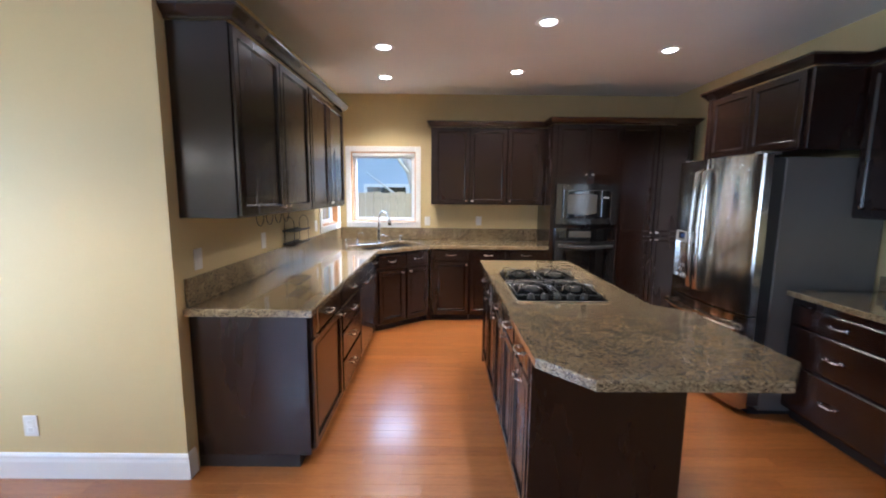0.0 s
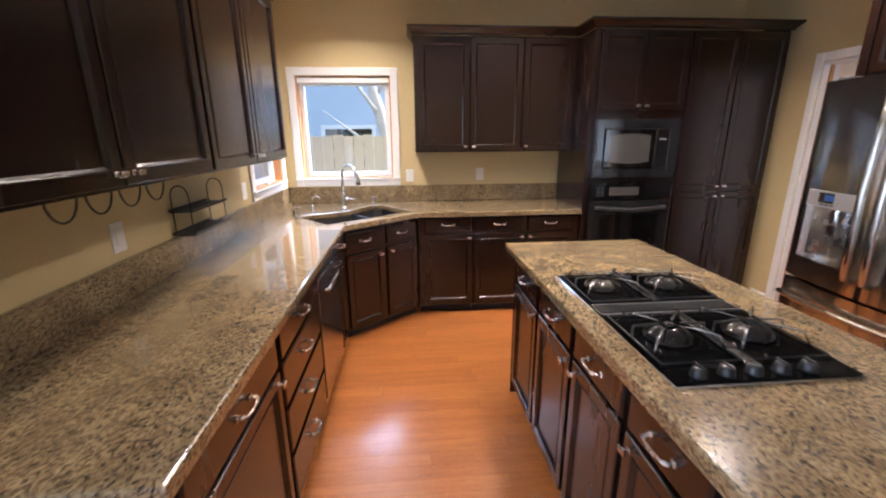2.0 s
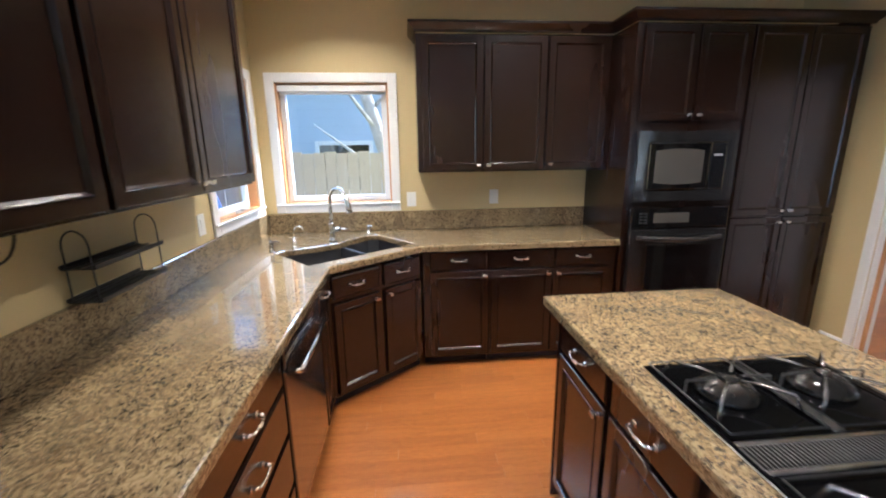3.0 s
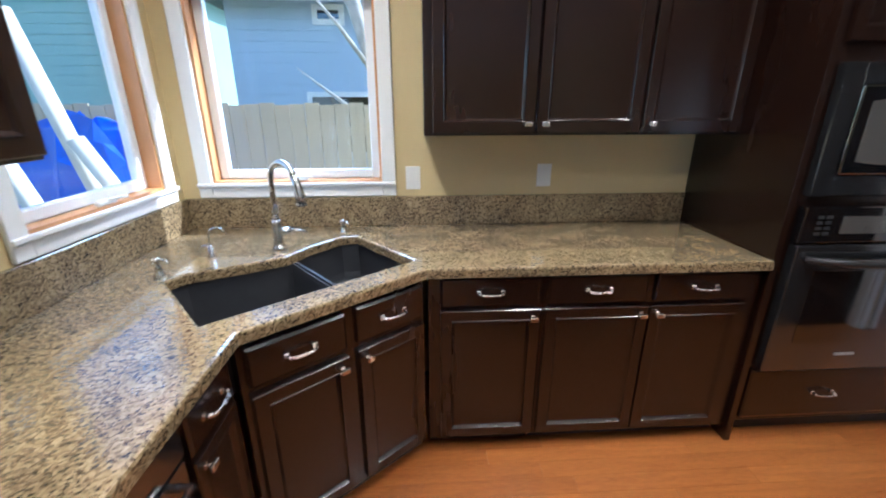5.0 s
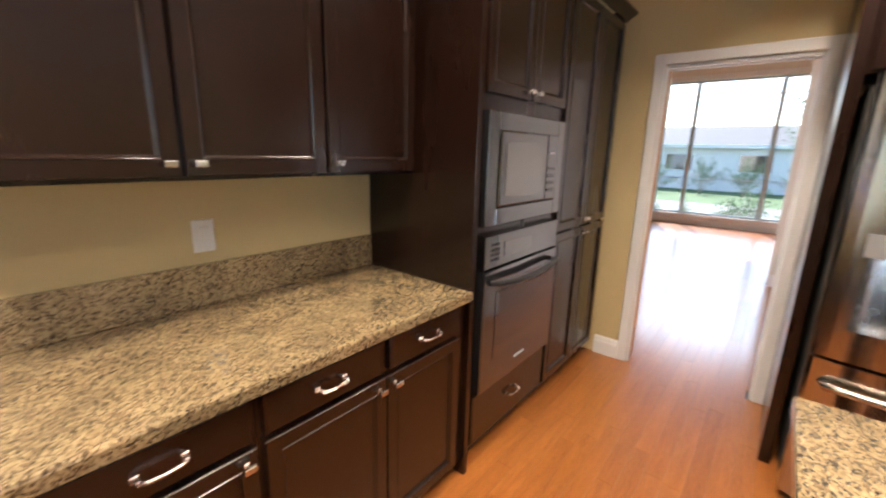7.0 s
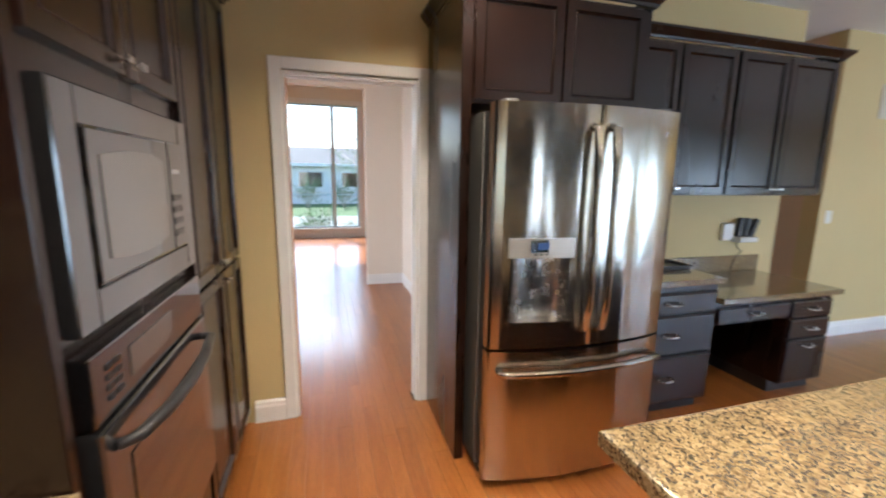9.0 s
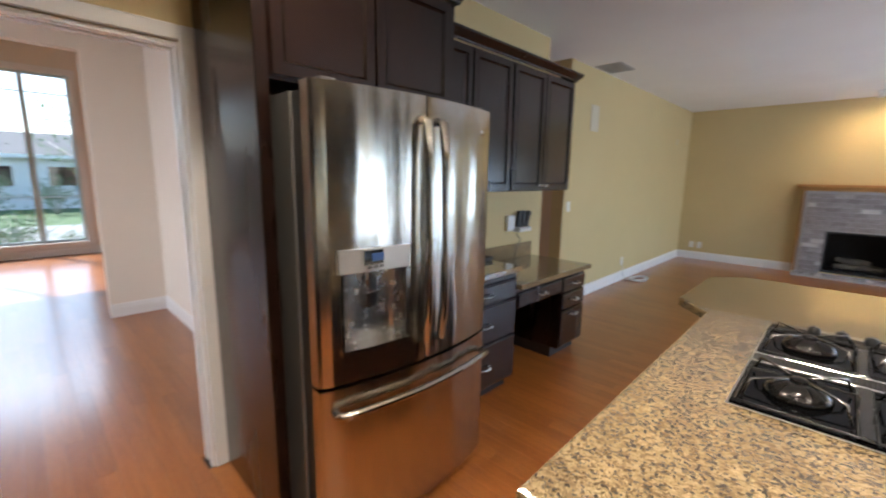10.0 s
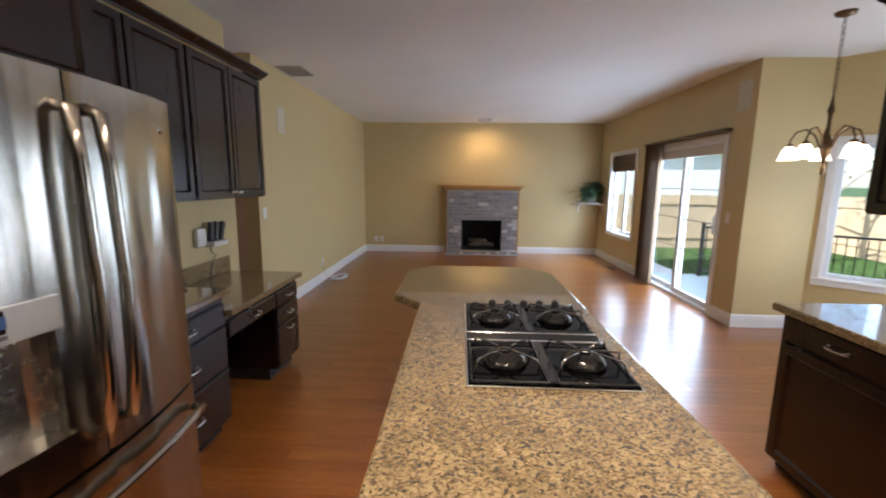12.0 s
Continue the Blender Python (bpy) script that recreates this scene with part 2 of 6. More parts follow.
def granite():
    m, t, p = nodes_of("speckled_brown_granite")
    v = mapped(t, (1.0, 1.0, 1.0))
    cell = t.nodes.new("ShaderNodeTexVoronoi")
    cell.inputs["Scale"].default_value = 195
    warp = noise_tex(t, v, 40, 3)
    shift = mix(t, 0.035, v, warp, 'ADD')
    st = t.nodes.new("ShaderNodeMapping")
    st.inputs["Scale"].default_value = (0.72, 1.0, 1.0)
    st.inputs["Rotation"].default_value = (0, 0, radians(28))
    t.links.new(shift, st.inputs[0])
    t.links.new(st.outputs[0], cell.inputs["Vector"])
    sep = t.nodes.new("ShaderNodeSeparateColor")
    t.links.new(cell.outputs["Color"], sep.inputs[0])
    flakes = ramp(t, [(0.0, (0.038, 0.026, 0.015)), (0.20, (0.098, 0.069, 0.036)), (0.37, (0.200, 0.148, 0.078)), (0.66, (0.272, 0.206, 0.111)), (1.0, (0.355, 0.278, 0.163))], sep.outputs[0])
    broad = ramp(t, [(0.35, (0.75, 0.72, 0.70)), (0.65, (1.08, 1.04, 1.0))], noise_tex(t, v, 9, 4))
    t.links.new(mix(t, 1.0, flakes, broad, 'MULTIPLY'), p.inputs["Base Color"])
    t.links.new(span(t, noise_tex(t, v, 30, 3), 0.16, 0.24), p.inputs["Roughness"])
    p.inputs["Coat Weight"].default_value = 1.0
    p.inputs["Specular IOR Level"].default_value = 0.4
    p.inputs["Coat IOR"].default_value = 1.48
    p.inputs["Coat Roughness"].default_value = 0.035
    bump(t, p, noise_tex(t, v, 60, 2), 0.008, 0.001)
    return m


def stainless():
    m, t, p = nodes_of("brushed_stainless_steel")
    v = mapped(t, (1.0, 1.0, 1.0))
    fine = noise_tex(t, mapped(t, (90, 90, 1.2)), 6, 3)
    t.links.new(ramp(t, [(0.2, (0.44, 0.41, 0.36)), (0.8, (0.57, 0.535, 0.475))], fine), p.inputs["Base Color"])
    p.inputs["Metallic"].default_value = 1.0
    t.links.new(span(t, fine, 0.13, 0.24), p.inputs["Roughness"])
    wave = noise_tex(t, mapped(t, (1.0, 2.4, 0.42)), 1.6, 1.5)
    total = t.nodes.new("ShaderNodeMath")
    total.operation = 'MULTIPLY_ADD'
    t.links.new(fine, total.inputs[0])
    total.inputs[1].default_value = 0.004
    t.links.new(wave, total.inputs[2])
    bump(t, p, total.outputs[0], 0.8, 0.055)
    return m


def floor_wood(name, per_island):
    m, t, p = nodes_of(name)
    if per_island:
        pick = t.nodes.new("ShaderNodeNewGeometry").outputs["Random Per Island"]
    else:
        pick = t.nodes.new("ShaderNodeObjectInfo").outputs["Random"]
    pos = t.nodes.new("ShaderNodeNewGeometry").outputs["Position"]
    away = t.nodes.new("ShaderNodeVectorMath")
    away.operation = 'MULTIPLY_ADD'
    comb = t.nodes.new("ShaderNodeCombineXYZ")
    for i in range(3):
        t.links.new(pick, comb.inputs[i])
    t.links.new(comb.outputs[0], away.inputs[0])
    away.inputs[1].default_value = (37, 61, 17)
    t.links.new(pos, away.inputs[2])
    st = t.nodes.new("ShaderNodeMapping")
    st.inputs["Scale"].default_value = (1.0, 11.0, 1.0)
    t.links.new(away.outputs[0], st.inputs[0])
    grain = noise_tex(t, st.outputs[0], 2.6, 6, 0.62, 0.8)
    pores = noise_tex(t, st.outputs[0], 30, 3)
    tone = ramp(t, [(0.0, (0.250, 0.080, 0.013)), (0.5, (0.300, 0.100, 0.017)), (1.0, (0.355, 0.126, 0.024))], pick)
    figure = ramp(t, [(0.28, (0.72, 0.64, 0.55)), (0.64, (1.05, 1.03, 1.0))], grain)
    col = mix(t, 1.0, tone, figure, 'MULTIPLY')
    col = mix(t, 0.22, col, ramp(t, [(0.35, (0.16, 0.06, 0.016)), (0.6, (0.44, 0.18, 0.055))], pores))
    t.links.new(col, p.inputs["Base Color"])
    t.links.new(span(t, grain, 0.24, 0.36), p.inputs["Roughness"])
    p.inputs["Coat Weight"].default_value = 0.45
    p.inputs["Coat Roughness"].default_value = 0.16
    bump(t, p, pores, 0.06, 0.001)
    return m


def brick_mat():
    m, t, p = nodes_of("whitewashed_grey_brick")
    pick = t.nodes.new("ShaderNodeObjectInfo").outputs["Random"]
    v = mapped(t)
    base = ramp(t, [(0.0, (0.20, 0.175, 0.17)), (0.55, (0.28, 0.25, 0.25)), (0.8, (0.37, 0.34, 0.33)), (0.90, (0.60, 0.57, 0.55)), (1.0, (0.68, 0.66, 0.64))], pick)
    t.links.new(mix(t, 0.35, base, ramp(t, [(0.3, (0.17, 0.145, 0.14)), (0.7, (0.48, 0.44, 0.43))], noise_tex(t, v, 26, 5))), p.inputs["Base Color"])
    p.inputs["Roughness"].default_value = 0.88
    bump(t, p, noise_tex(t, v, 70, 4), 0.6, 0.004)
    return m


def pane_mat():
    m, t, p = nodes_of("window_glass")
    t.nodes.remove(p)
    out = t.nodes["Material Output"]
    clear, gloss, both, rim, power = (t.nodes.new("ShaderNode" + k) for k in ("BsdfTransparent", "BsdfGlossy", "MixShader", "LayerWeight", "Math"))
    clear.inputs[0].default_value = (0.95, 0.98, 0.985, 1)
    gloss.inputs["Roughness"].default_value = 0.02
    rim.inputs["Blend"].default_value = 0.5
    power.operation = 'POWER'
    t.links.new(rim.outputs["Facing"], power.inputs[0])
    power.inputs[1].default_value = 5.0
    t.links.new(span(t, power.outputs[0], 0.025, 0.45), both.inputs[0])
    t.links.new(clear.outputs[0], both.inputs[1])
    t.links.new(gloss.outputs[0], both.inputs[2])
    t.links.new(both.outputs[0], out.inputs[0])
    return m


def glow(name, color, strength):
    m, t, p = nodes_of(name)
    p.inputs["Base Color"].default_value = (*color, 1)
    p.inputs["Emission Color"].default_value = (*color, 1)
    p.inputs["Emission Strength"].default_value = strength
    p.inputs["Roughness"].default_value = 0.5
    return m


GRANITE, STEEL = granite(), stainless()
PLANK, PLANK_FIELD = floor_wood("oak_floor_board", False), floor_wood("oak_floor_field", True)
BRICK, PANE = brick_mat(), pane_mat()
LAMP_DISC = glow("downlight_lens", (1.0, 0.93, 0.80), 9.0)
LAMP_SHADE = glow("frosted_lamp_shade", (1.0, 0.86, 0.66), 2.2)
DISPLAY = glow("blue_display", (0.012, 0.03, 0.08), 0.4)


# ---- mesh helpers ----
def box(bm, x0, y0, z0, x1, y1, z1, bevel=0.0, seg=1):
    """A box with eased edges, added to bm. Returns its front (-y) face when it has no bevel."""
    vs = [bm.verts.new((x, y, z)) for z in (z0, z1) for x, y in ((x0, y0), (x1, y0), (x1, y1), (x0, y1))]
    idx = ((3, 2, 1, 0), (4, 5, 6, 7), (0, 1, 5, 4), (1, 2, 6, 5), (2, 3, 7, 6), (3, 0, 4, 7))
    fs = [bm.faces.new([vs[i] for i in f]) for f in idx]
    if bevel:
        es = list({e for f in fs for e in f.edges})
        bmesh.ops.bevel(bm, geom=es, offset=bevel, segments=seg, profile=0.5, affect='EDGES')
    return fs[2]


def prism(bm, outline, z0, z1, bevel=0.0, holes=(), seg=2):
    """An upright slab with this outline, counter-clockwise, and holes through it."""
    loops, edges = [outline, *holes], []
    for lp in loops:
        vs = [bm.verts.new((x, y, z0)) for x, y in lp]
        edges += [bm.edges.new((vs[i], vs[(i + 1) % len(vs)])) for i in range(len(vs))]
    if holes:
        faces = [g for g in bmesh.ops.triangle_fill(bm, edges=edges, use_beauty=True, use_dissolve=True)["geom"] if isinstance(g, bmesh.types.BMFace)]
    else:
        faces = [bm.faces.new([e.verts[0] for e in edges])]
    ex = bmesh.ops.extrude_face_region(bm, geom=faces)["geom"]
    top = [g for g in ex if isinstance(g, bmesh.types.BMVert)]
    bmesh.ops.translate(bm, verts=top, vec=(0, 0, z1 - z0))
    bmesh.ops.recalc_face_normals(bm, faces=bm.faces)
    if bevel:
        ts = set(top)
        es = [e for e in bm.edges if e.verts[0] in ts and e.verts[1] in ts and any(abs(f.normal.z) < 0.5 for f in e.link_faces)]
        bmesh.ops.bevel(bm, geom=es, offset=bevel, segments=seg, profile=0.5, affect='EDGES')


def tube(bm, pts, r, n=8, closed=False):
    """A round rod along points; r is one radius or one for each point."""
    pts = [Vector(p) for p in pts]
    rs = r if isinstance(r, (list, tuple)) else [r] * len(pts)
    rings, side = [], None
    for i, p in enumerate(pts):
        a, b = pts[(i - 1) % len(pts)] if (i or closed) else p, pts[(i + 1) % len(pts)] if (i < len(pts) - 1 or closed) else p
        d = (b - a).normalized()
        if side is None:
            side = d.orthogonal().normalized()
        side = (side - d * side.dot(d)).normalized()
        up = d.cross(side)
        rings.append([bm.verts.new(p + (side * math.cos(2 * math.pi * k / n) + up * math.sin(2 * math.pi * k / n)) * rs[i]) for k in range(n)])
    for i in range(len(rings) - (0 if closed else 1)):
        a, b = rings[i], rings[(i + 1) % len(rings)]
        for k in range(n):
            bm.faces.new((a[k], a[(k + 1) % n], b[(k + 1) % n], b[k])).smooth = True
    if not closed:
        bm.faces.new(list(reversed(rings[0])))
        bm.faces.new(rings[-1])


def lathe(bm, profile, n=20, at=(0, 0, 0), caps=True):
    """A turned body about the z axis from (radius, height) pairs."""
    rings = [[bm.verts.new((at[0] + r * math.cos(2 * math.pi * k / n), at[1] + r * math.sin(2 * math.pi * k / n), at[2] + z)) for k in range(n)] for r, z in profile]
    for a, b in zip(rings, rings[1:]):
        for k in range(n):
            bm.faces.new((a[k], a[(k + 1) % n], b[(k + 1) % n], b[k])).smooth = True
    for ring, flip in ((rings[0], True), (rings[-1], False)):
        if caps and (ring[0].co - Vector((at[0], at[1], ring[0].co.z))).length > 1e-4:
            bm.faces.new(list(reversed(ring)) if flip else ring)


def mesh_of(bm, material, name="piece"):
    me = bpy.data.meshes.new(name)
    bmesh.ops.recalc_face_normals(bm, faces=bm.faces)
    bm.to_mesh(me)
    bm.free()
    me.materials.append(material)
    return me


def part(name, bm, material, parent=None, label="", m=None):
    ob = new(name, mesh_of(bm, material, name))
    if parent is not None:
        ob.parent = parent
    if m is not None:
        ob.matrix_basis = m
    if label:
        ob["label"] = label
    return ob


def placed(name, mesh, parent, m, label=""):
    ob = new(name, mesh)
    ob.parent, ob.matrix_basis = parent, m
    if label:
        ob["label"] = label
    return ob


def thing(name, label, category, m=None, group=""):
    ob = new(name)
    ob.empty_display_size = 0.1
    if m is not None:
        ob.matrix_basis = m
    return tagged(ob, label, category, group)


def structure(name, bm, material, label=""):
    return tagged(part(name, bm, material), label, "", "", "structure")


def boxed(*dims, bevel=0.0, seg=1):
    bm = bmesh.new()
    box(bm, *dims, bevel=bevel, seg=seg)
    return bm


def sweep(bm, path, profile):
    """A moulding along a plan path; profile gives (offset to the right of travel, height)."""
    pts, rows = [Vector(p) for p in path], []
    for i, p in enumerate(pts):
        ds = [(pts[j + 1] - pts[j]).normalized() for j in (i - 1, i) if 0 <= j < len(pts) - 1]
        ns = [Vector((d.y, -d.x)) for d in ds]
        n = (ns[0] + ns[-1]).normalized()
        n = n / max(n.dot(ns[0]), 0.3)
        rows.append([bm.verts.new((p.x + n.x * o, p.y + n.y * o, z)) for o, z in profile])
    k = len(profile)
    for a, b in zip(rows, rows[1:]):
        for j in range(k):
            bm.faces.new((a[j], b[j], b[(j + 1) % k], a[(j + 1) % k]))
    bm.faces.new(rows[0])
    bm.faces.new(list(reversed(rows[-1])))


# ---- structure ----
def wall(name, p, q, thick, material, openings=(), z0=0.0, z1=CEIL, label=""):
    """A wall from p to q with its inner face on that line and its body to the right of travel; openings are (from, to, sill, head) along it."""
    p, q = Vector(p), Vector(q)
    length = (q - p).length
    bm = bmesh.new()
    at = 0.0
    for a, b, lo, hi in sorted(openings):
        if a > at:
            box(bm, at, -thick, z0, a, 0, z1)
        if lo > z0:
            box(bm, a, -thick, z0, b, 0, lo)
        if hi < z1:
            box(bm, a, -thick, hi, b, 0, z1)
        at = b
    if at < length:
        box(bm, at, -thick, z0, length, 0, z1)
    d = (q - p).normalized()
    m = Matrix(((d.x, -d.y, 0, p.x), (d.y, d.x, 0, p.y), (0, 0, 1, 0), (0, 0, 0, 1)))
    bmesh.ops.transform(bm, matrix=m, verts=bm.verts)
    return structure(name, bm, material, label)


BACK, LEFT, RIGHT = 6.285, -0.265, 4.02
NOOK_N, NOOK_S, SLIDE_X, LIVING_Y, LIVING_X = 2.885, 0.68, -0.89, -3.88, 4.17
# travel with the room on the left hand
wall("wall_back", (4.14, BACK), (-0.40, BACK), 0.15, WALL, [(4.14 - 0.725, 4.14 + 0.11, 1.14, 2.045)], label="tan painted kitchen wall with a window over the sink")
wall("wall_left", (LEFT, BACK), (LEFT, NOOK_N), 0.135, WALL, [(BACK - 6.14, BACK - 5.42, 1.14, 2.045)], label="tan painted kitchen side wall with a window")
wall("wall_nook_north", (LEFT - 0.135, NOOK_N), (-1.6, NOOK_N), 0.15, WALL, label="tan painted wall beside the breakfast nook")
NOOK = [(-1.6, NOOK_N), (-2.15, 2.30), (-2.15, 1.20), (-1.6, NOOK_S)]
for i, (a, b) in enumerate(zip(NOOK, NOOK[1:])):
    ln = (Vector(b) - Vector(a)).length
    wall("wall_nook_%d" % (i + 1), a, b, 0.15, WALL, [(0.11, ln - 0.11, 0.57, 1.94)], label="tan painted bay wall with a window")
wall("wall_nook_south", (-1.6, NOOK_S), (SLIDE_X, NOOK_S), 0.15, WALL, label="tan painted return wall of the nook")
wall("wall_slider", (SLIDE_X, NOOK_S - 0.15), (SLIDE_X, LIVING_Y), 0.15, WALL, [(NOOK_S - 0.15 - 0.25, NOOK_S - 0.15 + 1.55, 0.0, 2.03), (NOOK_S - 0.15 + 2.13, NOOK_S - 0.15 + 3.27, 0.60, 2.06)], label="tan painted living room wall with a glass door")
wall("wall_living_end", (SLIDE_X - 0.15, LIVING_Y), (LIVING_X + 0.15, LIVING_Y), 0.15, WALL, [(1.16 + 1.04, 2.06 + 1.04, 0.08, 0.74)], label="tan painted end wall behind the fireplace")
wall("wall_living_right", (LIVING_X, LIVING_Y), (LIVING_X, 0.88), 0.15, WALL, label="tan painted living room wall")
wall("wall_right", (RIGHT, 1.60), (RIGHT, BACK), 0.12, WALL, [(4.64 - 1.60, 5.40 - 1.60, 0.0, 2.045)], label="tan painted kitchen wall with a cased opening")
wall("wall_hall_south", (LIVING_X + 0.15, 0.88), (5.6, 0.88), 0.12, TAN_BOX)
wall("wall_hall_end", (5.6, 0.88), (5.6, 1.60), 0.12, TAN_BOX)
wall("wall_hall_north", (5.6, 1.60), (4.14, 1.60), 0.12, TAN_BOX)
wall("wall_dining_south", (4.14, 4.16), (7.15, 4.16), 0.12, HALL_WALL, label="beige painted dining room wall")
wall("wall_dining_return", (7.15, 4.04), (7.15, 4.66), 0.12, HALL_WALL, z1=3.7, label="beige painted wall end beside the front room")
wall("wall_dining_header", (7.15, 4.66), (7.15, 8.5), 0.12, HALL_WALL, z0=2.60, z1=3.7)
wall("wall_front_south", (7.27, 2.5), (11.8, 2.5), 0.12, HALL_WALL, z1=3.7)
wall("wall_front_inner", (7.27, 4.04), (7.27, 2.5), 0.12, HALL_WALL, z1=3.7)
wall("wall_front", (11.8, 2.5), (11.8, 8.5), 0.15, HALL_WALL, [(1.86, 4.55, 0.22, 3.12)], z1=3.7, label="beige front wall with a tall window")
# the opening holds an unseen window added to let light into the dining room
wall("wall_front_north", (11.8, 8.5), (4.14, 8.5), 0.12, HALL_WALL, [(11.8 - 6.6, 11.8 - 4.8, 0.45, 2.05)], z1=3.7)
wall("wall_dining_north", (4.14, 8.5), (4.14, BACK + 0.15), 0.12, HALL_WALL)
wall("wall_dining_west", (4.146, BACK + 0.15), (4.146, 4.16), 0.005, HALL_WALL, [(BACK + 0.15 - 5.40, BACK + 0.15 - 4.64, 0.0, 2.045)])

bm = bmesh.new()
prism(bm, [(-2.4, -4.1), (4.32, -4.1), (4.32, 0.7), (5.8, 0.7), (5.8, 1.75), (4.3, 1.75), (4.3, 4.0), (7.2, 4.0), (7.2, 8.7), (4.14, 8.7), (4.14, 6.5), (-0.45, 6.5), (-0.45, 2.99), (-2.4, 2.99)], CEIL, CEIL + 0.12)
structure("ceiling", bm, CEILING, "white lightly textured ceiling")
structure("ceiling_front_room", boxed(7.1, 2.3, 3.7, 12.0, 8.7, 3.82), CEILING, "high white ceiling of the front room")
bm = bmesh.new()
prism(bm, [(-0.89, -4.05), (4.32, -4.05), (4.32, 0.75), (5.7, 0.75), (5.7, 1.7), (4.14, 1.7), (4.14, 2.4), (11.9, 2.4), (11.9, 8.6), (4.1, 8.6), (4.1, 6.4), (-0.35, 6.4), (-0.35, 2.95), (-1.65, 2.95), (-2.22, 2.38), (-2.22, 1.12), (-1.65, 0.55), (-0.89, 0.55)], -0.16, -0.013)
structure("floor", bm, TOEKICK, "subfloor under the oak boards")
bm = bmesh.new()
prism(bm, [(-1.45, -4.45), (7.1, -4.45), (7.1, 2.1), (12.3, 2.1), (12.3, 8.9), (3.9, 8.9), (3.9, 6.75), (-0.75, 6.75), (-0.75, 3.35), (-2.65, 3.35), (-2.65, 0.25), (-1.45, 0.25)], CEIL + 1.06, CEIL + 1.2)
structure("roof", bm, ROOF, "roof over the house")

# baseboards
BASE = [(0, 0), (0.016, 0), (0.016, 0.095), (0.012, 0.112), (0.012, 0.125), (0.006, 0.138), (0, 0.14)]


def baseboard(*path):
    bm = bmesh.new()
    sweep(bm, list(reversed(path)), BASE)
    return structure("baseboard", bm, TRIM, "white moulded baseboard")


baseboard((LEFT, 2.945), (LEFT, NOOK_N), *NOOK, (SLIDE_X, NOOK_S), (SLIDE_X, 0.31))
baseboard((SLIDE_X, -1.61), (SLIDE_X, LIVING_Y), (0.865, LIVING_Y))
baseboard((2.37, LIVING_Y), (LIVING_X, LIVING_Y), (LIVING_X, 0.88))
baseboard((RIGHT, 5.465), (RIGHT, 5.64))
baseboard((4.15, 4.16), (7.15, 4.16), (7.15, 4.66))
baseboard((11.8, 2.5), (11.8, 8.5))


def frame_bars(bm, w, h, bar, y0, y1, bevel=0.004, base=True, z0=0.0):
    """A frame of the outer size w by h standing on z0 in the plane y0..y1."""
    box(bm, 0, y0, z0, bar, y1, z0 + h, bevel)
    box(bm, w - bar, y0, z0, w, y1, z0 + h, bevel)
    box(bm, bar, y0, z0 + h - bar, w - bar, y1, z0 + h, bevel)
    if base:
        box(bm, bar, y0, z0, w - bar, y1, z0 + bar, bevel)


def window(n, m, w, h, depth, casing=0.068, jamb=TRIM, sash=VINYL, lights=1, bars=(), splits=(), label="white framed window", casement=False):
    """A window in the opening w by h: local x along the wall, the room at -y, the wall's inner face at y=0."""
    top = tagged(new("window_%d" % n), label, "window", "", "structure")
    top.matrix_basis = m
    bm = bmesh.new()
    frame_bars(bm, w + 2 * casing, h + 2 * casing, casing, -0.018, 0.0)
    bmesh.ops.translate(bm, verts=bm.verts, vec=(-casing, 0, -casing))
    part("window_casing", bm, TRIM, top, "white painted casing")
    bm = bmesh.new()
    box(bm, -casing - 0.0, -0.032, -0.012, w + casing, -0.0185, 0.006, 0.003)
    part("window_sill", bm, TRIM, top)
    bm = bmesh.new()
    frame_bars(bm, w, h, 0.012, 0.001, depth - 0.02, 0.0)
    part("window_jamb", bm, jamb, top)
    ends = [0.012, *splits, w - 0.012] if splits else [0.012 + (w - 0.024) * i / lights for i in range(lights + 1)]
    for x_from, x_to in zip(ends, ends[1:]):
        step = x_to - x_from
        bm = bmesh.new()
        frame_bars(bm, step, h - 0.024, 0.045, depth * 0.45, depth * 0.45 + 0.04, 0.005)
        s = part("window_frame", bm, sash, top, m=pose(x_from, 0, 0.012))
        for zb in bars:
            part("glazing_bar", boxed(0.045, depth * 0.45 + 0.010, zb, step - 0.045, depth * 0.45 + 0.028, zb + 0.022), sash, s)
        bm = boxed(0.046, depth * 0.45 + 0.016, 0.046, step - 0.046, depth * 0.45 + 0.020, h - 0.024 - 0.046)
        g = part("pane", bm, PANE, s)
        g.visible_shadow = False
    if casement:
        bm = bmesh.new()
        box(bm, w * 0.5 - 0.05, -0.004, 0.014, w * 0.5 + 0.05, 0.02, 0.034, 0.006)
        tube(bm, [(w * 0.5, -0.0, 0.03), (w * 0.5 + 0.03, -0.02, 0.034), (w * 0.5 + 0.075, -0.025, 0.032)], 0.006)
        part("crank_handle", bm, PLASTIC, top, "white crank handle")
    return top


def facing(x, y, z, normal_deg):
    """Pose of a window whose room side looks to the compass turn normal_deg: 0 looks to -y, 90 to +x, 180 to +y, 270 to -x."""
    return pose(x, y, z, 0, 0, normal_deg)


